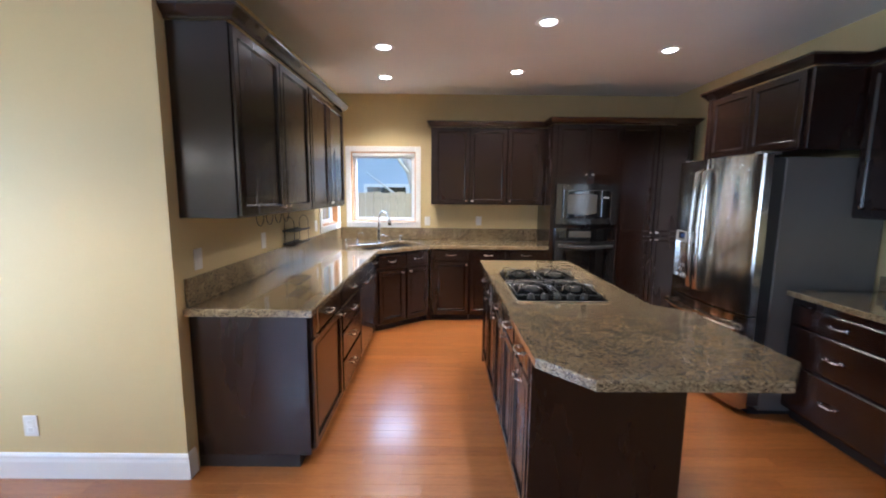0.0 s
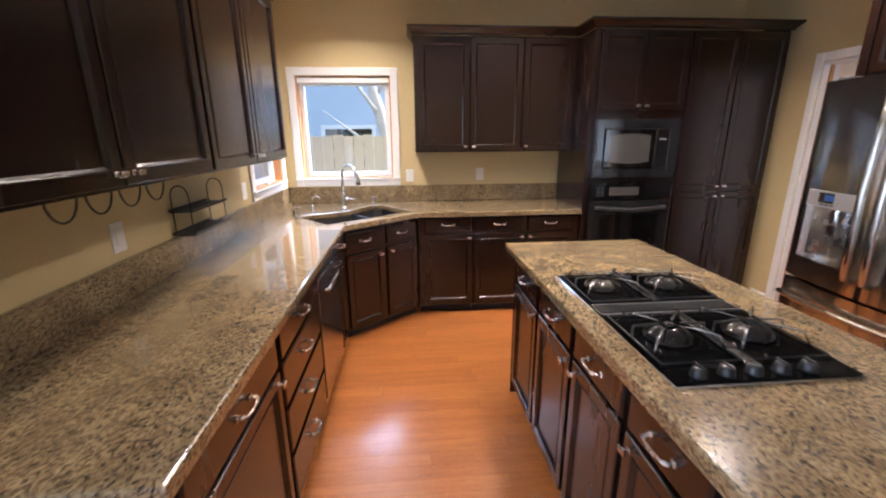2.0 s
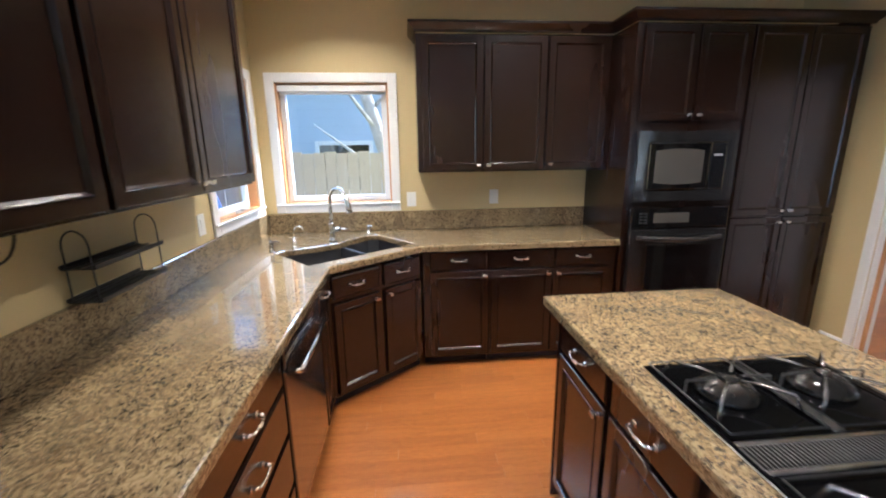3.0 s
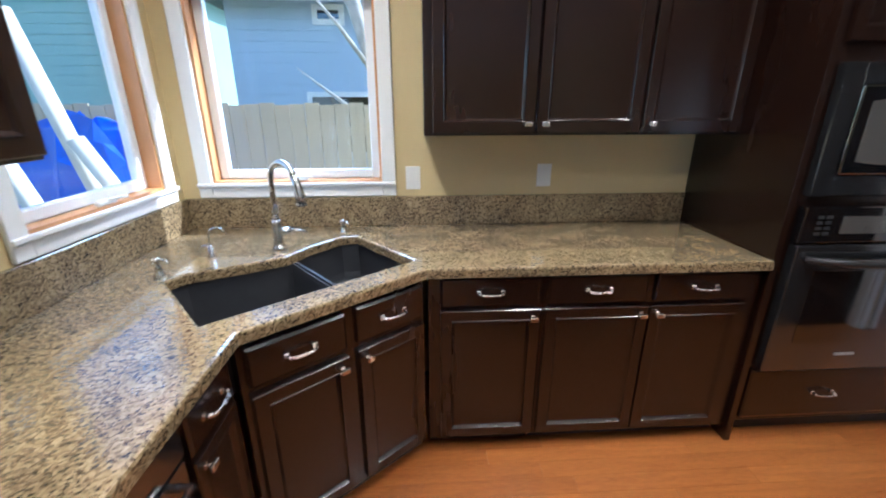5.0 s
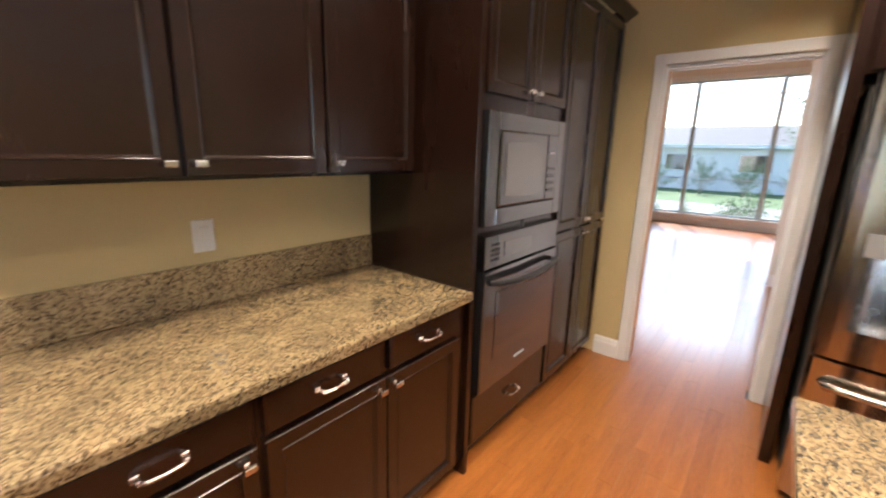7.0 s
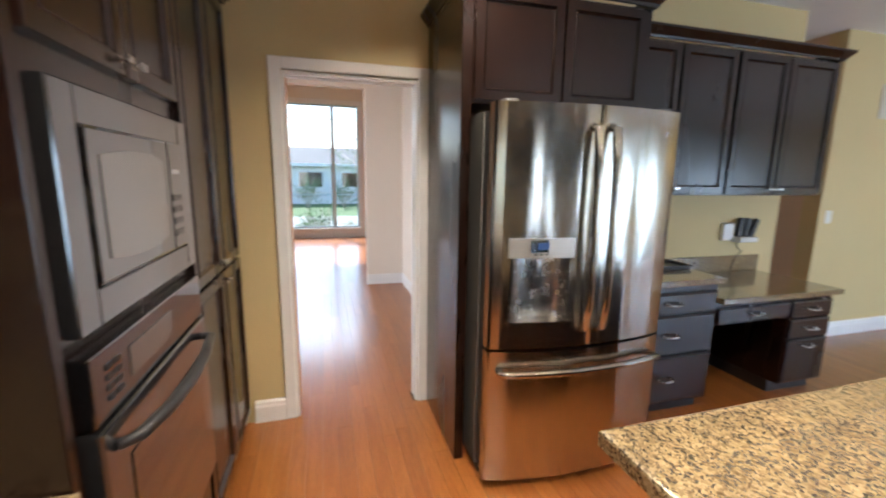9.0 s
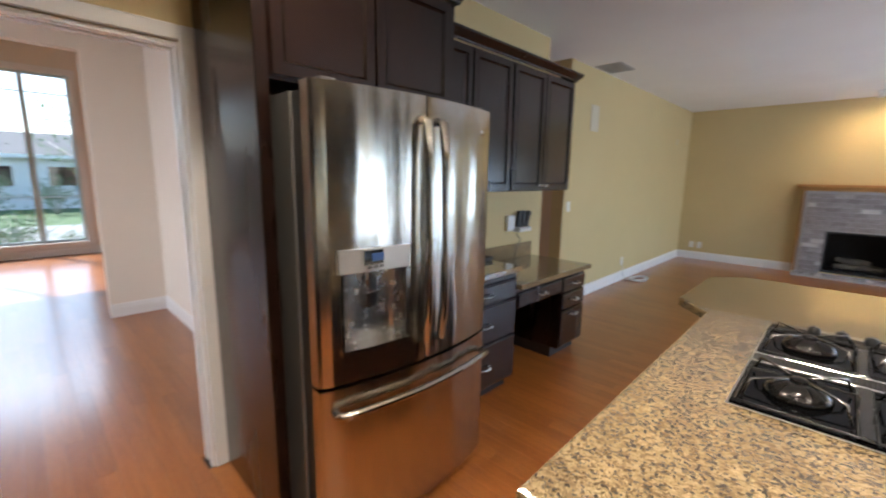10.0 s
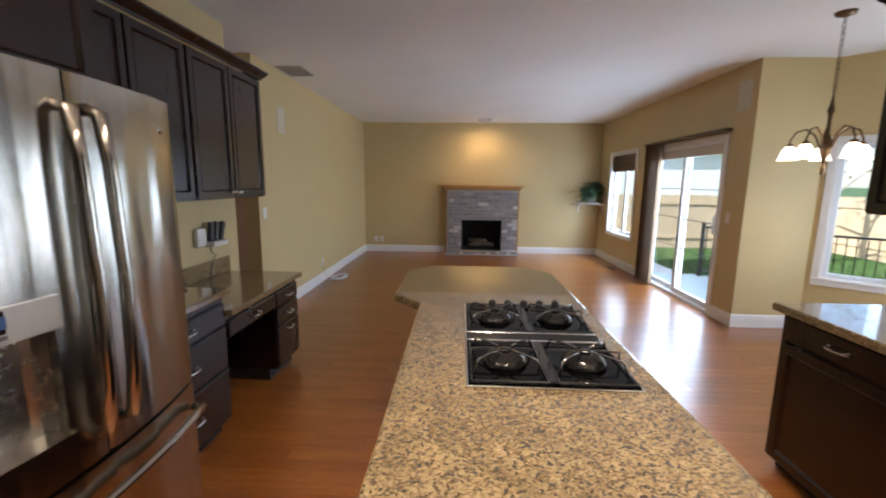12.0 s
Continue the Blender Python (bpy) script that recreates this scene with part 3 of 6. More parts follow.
window(1, facing(-0.11, BACK, 1.14, 0), 0.835, 0.905, 0.15, jamb=OAK_JAMB, label="white cased kitchen window over the sink", casement=True)
window(2, facing(LEFT, 5.42, 1.14, 90), 0.72, 0.905, 0.135, jamb=OAK_JAMB, label="white cased casement window beside the sink", casement=True)
for i, (a, b) in enumerate(zip(NOOK, NOOK[1:])):
    d = Vector(b) - Vector(a)
    u = d.normalized()
    e = Vector(b) - u * 0.11
    window(3 + i, pose(e.x, e.y, 0.57, 0, 0, math.degrees(math.atan2(-u.y, -u.x))), d.length - 0.22, 1.37, 0.15, label="white cased bay window of the nook")
window(6, facing(SLIDE_X, -3.27, 0.60, 90), 1.14, 1.46, 0.15, lights=2, label="white sliding window with a brown shade")
window(7, facing(11.8, 7.05, 0.22, -90), 2.69, 2.90, 0.15, casing=0.09, sash=TEAL_FRAME, splits=(0.62, 2.08), bars=(0.79, 2.54), label="tall pale blue framed front window in three lights")

# unseen window in the north wall, added for the dining room's light
window(8, facing(4.8, 8.5, 0.45, 0), 1.80, 1.60, 0.12, lights=2, label="white framed window added out of view to brighten the dining room")

# cased opening with a pocket door
door = tagged(new("door_1"), "white cased opening with a pocket door slid away", "doorway", "", "structure")
door.matrix_basis = pose(RIGHT, 5.40, 0, 0, 0, -90)
for x0, x1, z0, z1 in ((-0.065, 0.0, 0, 2.11), (0.76, 0.825, 0, 2.11), (0.0, 0.76, 2.045, 2.11)):
    bm = boxed(x0, -0.018, z0, x1, 0.0, z1, bevel=0.005)
    part("door_casing", bm, TRIM, door)
for x0, x1 in ((0.001, 0.014), (0.746, 0.759)):
    part("door_jamb", boxed(x0, 0.001, 0, x1, 0.042, 2.043), TRIM, door)
    part("door_jamb", boxed(x0, 0.082, 0, x1, 0.118, 2.043), TRIM, door)
part("pocket_door", boxed(0.003, 0.046, 0.01, 0.022, 0.078, 2.02, bevel=0.003), OAK_JAMB, door, "varnished wooden edge of the pocket door")
part("door_head", boxed(0.015, 0.001, 2.025, 0.745, 0.045, 2.043), TRIM, door)
part("door_head", boxed(0.015, 0.080, 2.025, 0.745, 0.118, 2.043), TRIM, door)
part("door_track", boxed(0.015, 0.052, 2.028, 0.745, 0.074, 2.044, bevel=0.003), NICKEL, door, "metal pocket door track")
bm = bmesh.new()
frame_bars(bm, 0.89, 2.11, 0.065, 0.0, 0.018, 0.005, base=False)
part("door_casing", bm, TRIM, door, m=pose(-0.065, 0.1245, 0))

# sliding glass door
slide = tagged(new("door_2"), "white sliding glass patio door, closed", "patio door", "", "structure")
slide.matrix_basis = pose(SLIDE_X, -1.55, 0, 0, 0, 90)
bm = bmesh.new()
frame_bars(bm, 1.92, 2.09, 0.06, -0.018, 0.0, 0.004, base=False)
part("door_casing", bm, TRIM, slide, m=pose(-0.06, 0, 0))
bm = bmesh.new()
frame_bars(bm, 1.80, 2.03, 0.035, 0.002, 0.14, 0.0)
part("door_frame", bm, VINYL, slide)
for x0, y0 in ((0.036, 0.08), (0.86, 0.035)):
    bm = bmesh.new()
    frame_bars(bm, 0.905, 1.95, 0.07, 0, 0.038, 0.005)
    leaf = part("sliding_panel", bm, VINYL, slide, m=pose(x0, y0, 0.038))
    g = part("pane", boxed(0.07, 0.017, 0.07, 0.835, 0.021, 1.88), PANE, leaf)
    g.visible_shadow = False
    for zb in (0.62, 1.02, 1.42):
        part("glazing_bar", boxed(0.07, 0.013, zb, 0.835, 0.0165, zb + 0.009), BLACK_METAL, leaf)
    if y0 < 0.05:
        bm = bmesh.new()
        tube(bm, [(0.87, 0, 0.9), (0.87, -0.035, 0.93), (0.87, -0.035, 1.11), (0.87, 0, 1.14)], 0.011)
        part("door_handle", bm, VINYL, leaf)


part("head_valance", boxed(0.037, 0.004, 1.872, 1.763, 0.030, 1.992, bevel=0.004), GRILLE, slide, "beige shade valance under the door head")


# ---- kitchen cabinets ----
def pull_mesh():
    bm = bmesh.new()
    for s in (-1, 1):
        box(bm, s * 0.048 - 0.009, -0.006, -0.009, s * 0.048 + 0.009, 0.0, 0.009, 0.002)
        tube(bm, [(s * 0.048, 0, 0), (s * 0.047, -0.016, 0), (s * 0.042, -0.026, 0)], [0.0065, 0.006, 0.0055])
    tube(bm, [(-0.044, -0.025, 0), (-0.030, -0.029, -0.001), (0, -0.031, -0.002), (0.030, -0.029, -0.001), (0.044, -0.025, 0)], [0.0055, 0.005, 0.0045, 0.005, 0.0055])
    return mesh_of(bm, NICKEL, "handle")


def knob_mesh():
    bm = bmesh.new()
    box(bm, -0.008, -0.004, -0.008, 0.008, 0, 0.008, 0.0015)
    tube(bm, [(0, 0, 0), (0, -0.018, 0)], 0.005)
    box(bm, -0.016, -0.028, -0.009, 0.016, -0.016, 0.009, 0.003, 2)
    return mesh_of(bm, NICKEL, "knob")


PULL, KNOB = pull_mesh(), knob_mesh()


def panel_door(w, h, flat=False):
    """A door or drawer front of that size, its back on y=0.02 and its face at y=0."""
    bm = bmesh.new()
    face = box(bm, 0, 0, 0, w, 0.02, h)
    outer = [e for e in face.edges]
    bmesh.ops.recalc_face_normals(bm, faces=bm.faces)
    if flat:
        bmesh.ops.inset_individual(bm, faces=[face], thickness=0.012, depth=0.0)
        for v in {v for e in outer for v in e.verts}:
            v.co.y += 0.006
    else:
        rail = min(0.058, w * 0.2)
        bmesh.ops.inset_individual(bm, faces=[face], thickness=0.004, depth=0.0)
        for v in {v for e in outer for v in e.verts}:
            v.co.y += 0.004
        bmesh.ops.inset_individual(bm, faces=[face], thickness=rail, depth=0.0)
        bmesh.ops.inset_individual(bm, faces=[face], thickness=0.004, depth=0.003)
        bmesh.ops.inset_individual(bm, faces=[face], thickness=0.005, depth=-0.006)
        bmesh.ops.inset_individual(bm, faces=[face], thickness=0.010, depth=-0.007)
    return bm


def fronts(top, items, z_shift=0.0):
    """Doors and drawers on a cabinet: (kind, x0, x1, z0, z1, pull); pull 'c' is a centred bow handle, 'pull' one near the top, other letters name the knob's corner."""
    for kind, x0, x1, z0, z1, pull in items:
        w, h = x1 - x0, z1 - z0
        ob = part("drawer_front" if kind == "drawer" else "door", panel_door(w, h, kind == "drawer"), ESPRESSO, top, m=pose(x0, 0, z0))
        if pull == "c":
            placed("handle", PULL, ob, pose(w / 2, 0, h / 2), "brushed nickel bow handle")
        elif pull == "pull":
            placed("handle", PULL, ob, pose(w / 2, 0, h - 0.045), "brushed nickel bow handle")
        elif pull:
            kx = 0.032 if "l" in pull else w - 0.032
            kz = 0.035 if "b" in pull else h - 0.035
            placed("knob", KNOB, ob, pose(kx, 0, kz), "small brushed nickel knob")


def base_cabinet(label, m, w, d, items, h=0.874, toe=0.072, group="", left_end=False):
    top = thing("base_cabinet", label, "cabinet", m, group)
    part("body", boxed(0, 0.0205, toe, w, d, h, bevel=0.002), ESPRESSO, top)
    part("toe_kick", boxed(0.004, 0.085, 0, w - 0.004, d, toe - 0.001), TOEKICK, top)
    fronts(top, items)
    return top


def wall_cabinet(label, m, w, d, z0, z1, items, group=""):
    top = thing("wall_cabinet", label, "cabinet", m, group)
    part("body", boxed(0, 0.0205, z0, w, d, z1, bevel=0.002), ESPRESSO, top)
    fronts(top, items)
    return top


CROWN = [(0.0, 0.0), (0.010, 0.0), (0.013, 0.014), (0.026, 0.026), (0.044, 0.046), (0.050, 0.052), (0.050, 0.066), (0.0, 0.066)]


def crown(label, path, z):
    bm = bmesh.new()
    sweep(bm, path, [(o, z + h) for o, h in CROWN])
    return tagged(part("crown_moulding", bm, ESPRESSO), label, "moulding")


D_TOP, D_LOW, DOOR_T, DOOR_B = 0.868, 0.738, 0.722, 0.092
left = lambda y: pose(0.382, y, 0, 0, 0, 90)
base_cabinet("espresso base cabinet with plain end panel, one drawer and door", left(2.975), 0.672, 0.645,
             [("drawer", 0.03, 0.66, D_LOW, D_TOP, "c"), ("door", 0.03, 0.66, DOOR_B, DOOR_T, "rt")], group="base cabinets")
base_cabinet("espresso base cabinet with a stack of four drawers", left(3.650), 0.665, 0.645,
             [("drawer", 0.02, 0.645, D_LOW, D_TOP, "c"), ("drawer", 0.02, 0.645, 0.545, 0.724, "c"), ("drawer", 0.02, 0.645, 0.335, 0.531, "c"), ("drawer", 0.02, 0.645, 0.092, 0.321, "c")], group="base cabinets")
base_cabinet("narrow espresso base cabinet beside the dishwasher", left(4.925), 0.275, 0.645,
             [("drawer", 0.02, 0.245, D_LOW, D_TOP, "c"), ("door", 0.02, 0.245, DOOR_B, DOOR_T, "lt")], group="base cabinets")

dw = thing("dishwasher", "black dishwasher with a steel bar handle", "dishwasher", left(4.318))
part("body", boxed(0.004, 0.03, 0.10, 0.600, 0.60, 0.868), BLACK_PLASTIC, dw)
part("door", boxed(0.004, 0.0, 0.118, 0.600, 0.029, 0.775, bevel=0.006, seg=2), OVEN_BLACK, dw)
part("control_panel", boxed(0.004, -0.004, 0.780, 0.600, 0.029, 0.866, bevel=0.006, seg=2), OVEN_BLACK, dw)
bm = bmesh.new()
tube(bm, [(0.06, -0.004, 0.745), (0.06, -0.04, 0.745), (0.30, -0.046, 0.745), (0.545, -0.04, 0.745), (0.545, -0.004, 0.745)], 0.011)
part("handle", bm, CHROME, dw, "polished steel bar handle")
part("toe_kick", boxed(0.01, 0.07, 0.0, 0.595, 0.5, 0.099), TOEKICK, dw)

DIAG = math.degrees(math.atan2(0.445, 0.545))
diag = pose(0.385, 5.212, 0, 0, 0, DIAG)
corner = thing("corner_sink_cabinet", "espresso corner sink cabinet with two drawers and two doors", "cabinet", diag, "base cabinets")
bm = bmesh.new()
prism(bm, [(0, 0.0205), (0.700, 0.0205), (0.700, 0.05), (0.70, 0.09), (0.0, 0.09), (0, 0.05)], 0.072, 0.874)
part("body", bm, ESPRESSO, corner)
part("toe_kick", boxed(-0.02, 0.07, 0, 0.72, 0.089, 0.071), TOEKICK, corner)
fronts(corner, [("drawer", 0.020, 0.346, 0.708, 0.844, "c"), ("drawer", 0.390, 0.690, 0.708, 0.848, "c"), ("door", 0.020, 0.350, DOOR_B, 0.676, "rt"), ("door", 0.388, 0.690, DOOR_B, 0.680, "lt")])

base_cabinet("espresso base cabinet with one drawer over a door", pose(0.935, 5.655, 0), 0.466, 0.62,
             [("drawer", 0.050, 0.450, D_LOW, D_TOP, "c"), ("door", 0.050, 0.460, DOOR_B, DOOR_T, "rt")], group="base cabinets")
base_cabinet("espresso base cabinet with two drawers over two doors", pose(1.403, 5.655, 0), 0.919, 0.62,
             [("drawer", 0.018, 0.427, D_LOW, D_TOP, "c"), ("drawer", 0.467, 0.866, D_LOW, D_TOP, "c"), ("door", 0.012, 0.446, DOOR_B, DOOR_T, "rt"), ("door", 0.453, 0.866, DOOR_B, DOOR_T, "lt")], group="base cabinets")

UB, UT, UTB = 1.385, 2.335, 2.312
for y0, y1, sides in ((2.962, 4.113, ("rb", "lb")), (4.115, 5.215, ("rb", "lb"))):
    w = y1 - y0
    mid = {2.962: 0.590, 4.115: 0.518}[y0]
    wall_cabinet("espresso wall cabinet with two panel doors, plain end", pose(0.055, y0, 0, 0, 0, 90), w, 0.318, UB, UT,
                 [("door", 0.012, mid - 0.006, UB + 0.012, UT - 0.012, sides[0]), ("door", mid + 0.006, w - 0.012, UB + 0.012, UT - 0.012, sides[1])], group="wall cabinets")
wall_cabinet("espresso wall cabinet with two panel doors above the worktop", pose(0.935, 5.955, 0), 0.924, 0.328, UB, UTB,
             [("door", 0.036, 0.464, UB + 0.012, UTB - 0.012, "rb"), ("door", 0.474, 0.918, UB + 0.012, UTB - 0.012, "lb")], group="wall cabinets")
wall_cabinet("espresso wall cabinet with one panel door beside the oven", pose(1.861, 5.955, 0), 0.462, 0.328, UB, UTB,
             [("door", 0.006, 0.440, UB + 0.012, UTB - 0.012, "lb")], group="wall cabinets")
crown("espresso crown moulding over the long wall cabinets", [(LEFT + 0.003, 2.962), (0.055, 2.962), (0.055, 5.215), (LEFT + 0.003, 5.215)], UT + 0.001)
crown("espresso crown moulding over the back cabinets and tall units", [(0.935, BACK - 0.003), (0.935, 5.955), (2.325, 5.955), (2.325, 5.65), (3.944, 5.65), (3.944, BACK - 0.003)], UTB + 0.001)

# tall oven unit and pantry
oven = thing("tall_oven_cabinet", "tall espresso cabinet with built-in microwave and oven", "cabinet", pose(2.3265, 5.65, 0))
part("side_panel", boxed(0, 0.0, 0.0, 0.03, 0.63, UTB, bevel=0.002), ESPRESSO, oven)
part("body", boxed(0.031, 0.0205, 0.10, 0.80, 0.63, UTB, bevel=0.001), ESPRESSO, oven)
part("toe_kick", boxed(0.031, 0.08, 0, 0.80, 0.63, 0.099), TOEKICK, oven)
fronts(oven, [("door", 0.060, 0.425, 1.712, UTB - 0.012, "rb"), ("door", 0.433, 0.790, 1.712, UTB - 0.012, "lb"), ("drawer", 0.048, 0.775, 0.130, 0.388, "c")])

mw = thing("microwave_oven", "black built-in microwave oven with trim frame", "microwave", pose(2.3865, 5.65, 1.176))
bm = bmesh.new()
frame_bars(bm, 0.715, 0.470, 0.076, -0.016, 0.019, 0.004)
part("trim_frame", bm, OVEN_BLACK, mw)
part("door", boxed(0.080, -0.022, 0.080, 0.520, 0.019, 0.398, bevel=0.008, seg=2), BLACK_GLASS, mw)
bm = bmesh.new()
bow = np.linspace(-1, 1, 9)
prism(bm, [(0.300 + 0.172 * u, 0.130 - 0.014 * (1 - u * u)) for u in bow] + [(0.300 + 0.172 * u, 0.342 + 0.014 * (1 - u * u)) for u in bow[::-1]], 0.0222, 0.0245, 0.0008)
part("window", bm, MW_GLASS, mw, "grey meshed microwave window", pose(0, 0, 0, 90))
part("control_panel", boxed(0.523, -0.020, 0.080, 0.636, 0.019, 0.398, bevel=0.006, seg=2), BLACK_GLASS, mw)
for r in range(4):
    for c in range(3):
        part("button", boxed(0.540 + c * 0.03, -0.0225, 0.12 + r * 0.035, 0.560 + c * 0.03, -0.0205, 0.138 + r * 0.035), BLACK_GLASS, mw)
part("badge", boxed(0.545, -0.0215, 0.305, 0.605, -0.0205, 0.318), GREY_MARK, mw)

ov = thing("wall_oven", "black built-in electric oven with glass door", "oven", pose(2.3865, 5.65, 0.398))
part("control_panel", boxed(0.0, -0.020, 0.592, 0.715, 0.019, 0.738, bevel=0.005, seg=2), BLACK_GLASS, ov)
part("display", boxed(0.16, -0.0225, 0.630, 0.42, -0.0205, 0.700), MW_GLASS, ov)
for i in range(8):
    part("button", boxed(0.055 + (i % 2) * 0.035, -0.0225, 0.625 + (i // 2) * 0.022, 0.080 + (i % 2) * 0.035, -0.0205, 0.637 + (i // 2) * 0.022), BLACK_PLASTIC, ov)
door_ob = part("door", boxed(0.0, -0.026, 0.004, 0.715, 0.019, 0.584, bevel=0.006, seg=2), OVEN_BLACK, ov)
part("window", boxed(0.10, -0.0285, 0.145, 0.615, -0.0262, 0.475, bevel=0.001), BLACK_GLASS, door_ob, "dark reflective glass")
bm = bmesh.new()
tube(bm, [(0.05, -0.027, 0.528), (0.07, -0.06, 0.533), (0.20, -0.075, 0.523), (0.357, -0.078, 0.515), (0.515, -0.075, 0.523), (0.645, -0.06, 0.533), (0.665, -0.027, 0.528)], [0.012, 0.014, 0.016, 0.017, 0.016, 0.014, 0.012], 10)
part("handle", bm, BLACK_PLASTIC, door_ob, "bowed black handle")
part("badge", boxed(0.31, -0.0285, 0.076, 0.405, -0.0262, 0.088), GREY_MARK, door_ob)

pan = thing("pantry_cabinet", "tall espresso pantry cabinet with four panel doors", "cabinet", pose(3.128, 5.65, 0))
part("body", boxed(0, 0.0205, 0.10, 0.815, 0.63, UTB, bevel=0.001), ESPRESSO, pan)
part("toe_kick", boxed(0, 0.08, 0, 0.815, 0.63, 0.099), TOEKICK, pan)
fronts(pan, [("door", 0.008, 0.404, 1.055, UTB - 0.012, "rb"), ("door", 0.412, 0.808, 1.055, UTB - 0.012, "lb"), ("door", 0.008, 0.404, 0.118, 1.040, "rt"), ("door", 0.412, 0.808, 0.118, 1.040, "lt")])

# granite worktops
SINK_UV = [(-0.06, 0.10), (0.72, 0.10), (0.725, 0.54), (0.665, 0.575), (0.50, 0.545), (0.36, 0.488), (0.20, 0.512), (0.0, 0.555), (-0.065, 0.53)]
sink_xy = [tuple((diag @ Vector((u, v, 0))).xy) for u, v in SINK_UV]
top = thing("worktop", "speckled brown granite worktop with low backsplash", "worktop")
bm = bmesh.new()
prism(bm, [(LEFT, 2.938), (0.400, 2.938), (0.400, 5.203), (0.930, 5.638), (2.325, 5.638), (2.325, BACK), (LEFT, BACK)], 0.875, 0.915, 0.009, [sink_xy])
part("slab", bm, GRANITE, top)
part("backsplash", boxed(LEFT + 0.0005, 2.960, 0.9155, LEFT + 0.021, BACK - 0.001, 1.068, bevel=0.003), GRANITE, top)
part("backsplash", boxed(LEFT + 0.022, BACK - 0.021, 0.9155, 2.324, BACK - 0.0005, 1.068, bevel=0.003), GRANITE, top)

sink = thing("kitchen_sink", "charcoal composite double bowl undermount sink", "sink", diag @ pose(0, 0, 0.874))


def bowl(outline, depth, name):
    bm = bmesh.new()
    n = len(outline)
    c = sum((Vector(p) for p in outline), Vector((0, 0))) / n
    rings = []
    for s, z in ((1.0, 0.0), (0.985, -0.02), (0.95, -depth + 0.03), (0.90, -depth), (0.10, -depth - 0.006)):
        rings.append([bm.verts.new((c.x + (x - c.x) * s, c.y + (y - c.y) * s, z)) for x, y in outline])
    for a, b in zip(rings, rings[1:]):
        for k in range(n):
            bm.faces.new((a[k], a[(k + 1) % n], b[(k + 1) % n], b[k])).smooth = False
    bm.faces.new(rings[-1])
    ob = part(name, bm, SINK, sink)
    sol = ob.modifiers.new("thickness", 'SOLIDIFY')
    sol.thickness, sol.offset = 0.012, 1.0
    bm = bmesh.new()
    lathe(bm, [(0.0, -depth - 0.002), (0.025, -depth - 0.001), (0.042, -depth + 0.002), (0.045, -depth - 0.004)], 16, (c.x, c.y, 0))
    part("drain", bm, CHROME, sink, "steel drain basket")


bowl([(-0.075, 0.088), (0.385, 0.088), (0.385, 0.500), (0.36, 0.498), (0.20, 0.522), (0.0, 0.565), (-0.078, 0.54)], 0.22, "large_bowl")
bowl([(0.412, 0.088), (0.733, 0.088), (0.738, 0.545), (0.668, 0.588), (0.50, 0.556), (0.412, 0.520)], 0.17, "small_bowl")
part("divider", boxed(0.383, 0.09, -0.17, 0.414, 0.505, -0.025, bevel=0.010, seg=2), SINK, sink)

fau = thing("faucet", "brushed nickel gooseneck pull-down faucet", "faucet", pose(0.295, 5.925, 0.915))
bm = bmesh.new()
lathe(bm, [(0.030, 0), (0.030, 0.008), (0.024, 0.014), (0.021, 0.03), (0.021, 0.12), (0.019, 0.13), (0.0, 0.132)], 20)
part("base", bm, NICKEL, fau)
way = Vector((0.80, -0.60, 0))
bm = bmesh.new()
arc = [(0, 0, 0.10), (0, 0, 0.20), (0, 0, 0.285)] + [tuple(way * (0.080 - 0.080 * math.cos(a)) + Vector((0, 0, 0.298 + 0.080 * math.sin(a)))) for a in np.linspace(0.2, 2.75, 12)]
tube(bm, arc, 0.0125, 12)
part("spout", bm, NICKEL, fau)
end = Vector(arc[-1])
bm = bmesh.new()
tube(bm, [end, end + way * 0.012 + Vector((0, 0, -0.03)), end + way * 0.026 + Vector((0, 0, -0.075)), end + way * 0.032 + Vector((0, 0, -0.115))], [0.0145, 0.017, 0.021, 0.022], 12)
part("spray_head", bm, NICKEL, fau)
bm = bmesh.new()
tube(bm, [(0.0, 0, 0.075), (0.03, 0.005, 0.078), (0.055, 0.01, 0.083)], [0.017, 0.016, 0.014], 12)
tube(bm, [(0.055, 0.01, 0.083), (0.09, 0.015, 0.078), (0.125, 0.02, 0.068)], [0.007, 0.0055, 0.004], 8)
part("lever", bm, NICKEL, fau)


def dispenser(label, x, y, turn, tall):
    ob = thing("soap_dispenser", label, "soap dispenser", pose(x, y, 0.915, 0, 0, turn))
    bm = bmesh.new()
    lathe(bm, [(0.021, 0), (0.021, 0.006), (0.013, 0.012), (0.012, tall), (0.015, tall + 0.004), (0.015, tall + 0.016), (0.0, tall + 0.019)], 16)
    part("base", bm, NICKEL, ob)
    bm = bmesh.new()
    tube(bm, [(0.0, 0, tall + 0.008), (0.05, 0, tall + 0.018), (0.075, 0, tall + 0.010)], [0.006, 0.005, 0.004], 8)
    part("nozzle", bm, NICKEL, ob)


dispenser("brushed nickel soap dispenser beside the sink", -0.045, 5.630, -30, 0.055)
dispenser("small brushed nickel pump beside the faucet", 0.535, 6.150, -60, 0.05)
ff = thing("filtered_water_tap", "small chrome filtered water tap behind the sink", "tap", pose(0.05, 5.83, 0.915))
bm = bmesh.new()
lathe(bm, [(0.018, 0), (0.018, 0.006), (0.012, 0.012), (0.010, 0.05), (0.0, 0.052)], 16)
part("base", bm, CHROME, ff)
bm = bmesh.new()
tube(bm, [(0, 0, 0.04), (0, 0, 0.09)] + [(0.035 - 0.035 * math.cos(a), -0.0, 0.09 + 0.035 * math.sin(a)) for a in np.linspace(0.3, 2.9, 8)], 0.005, 8)
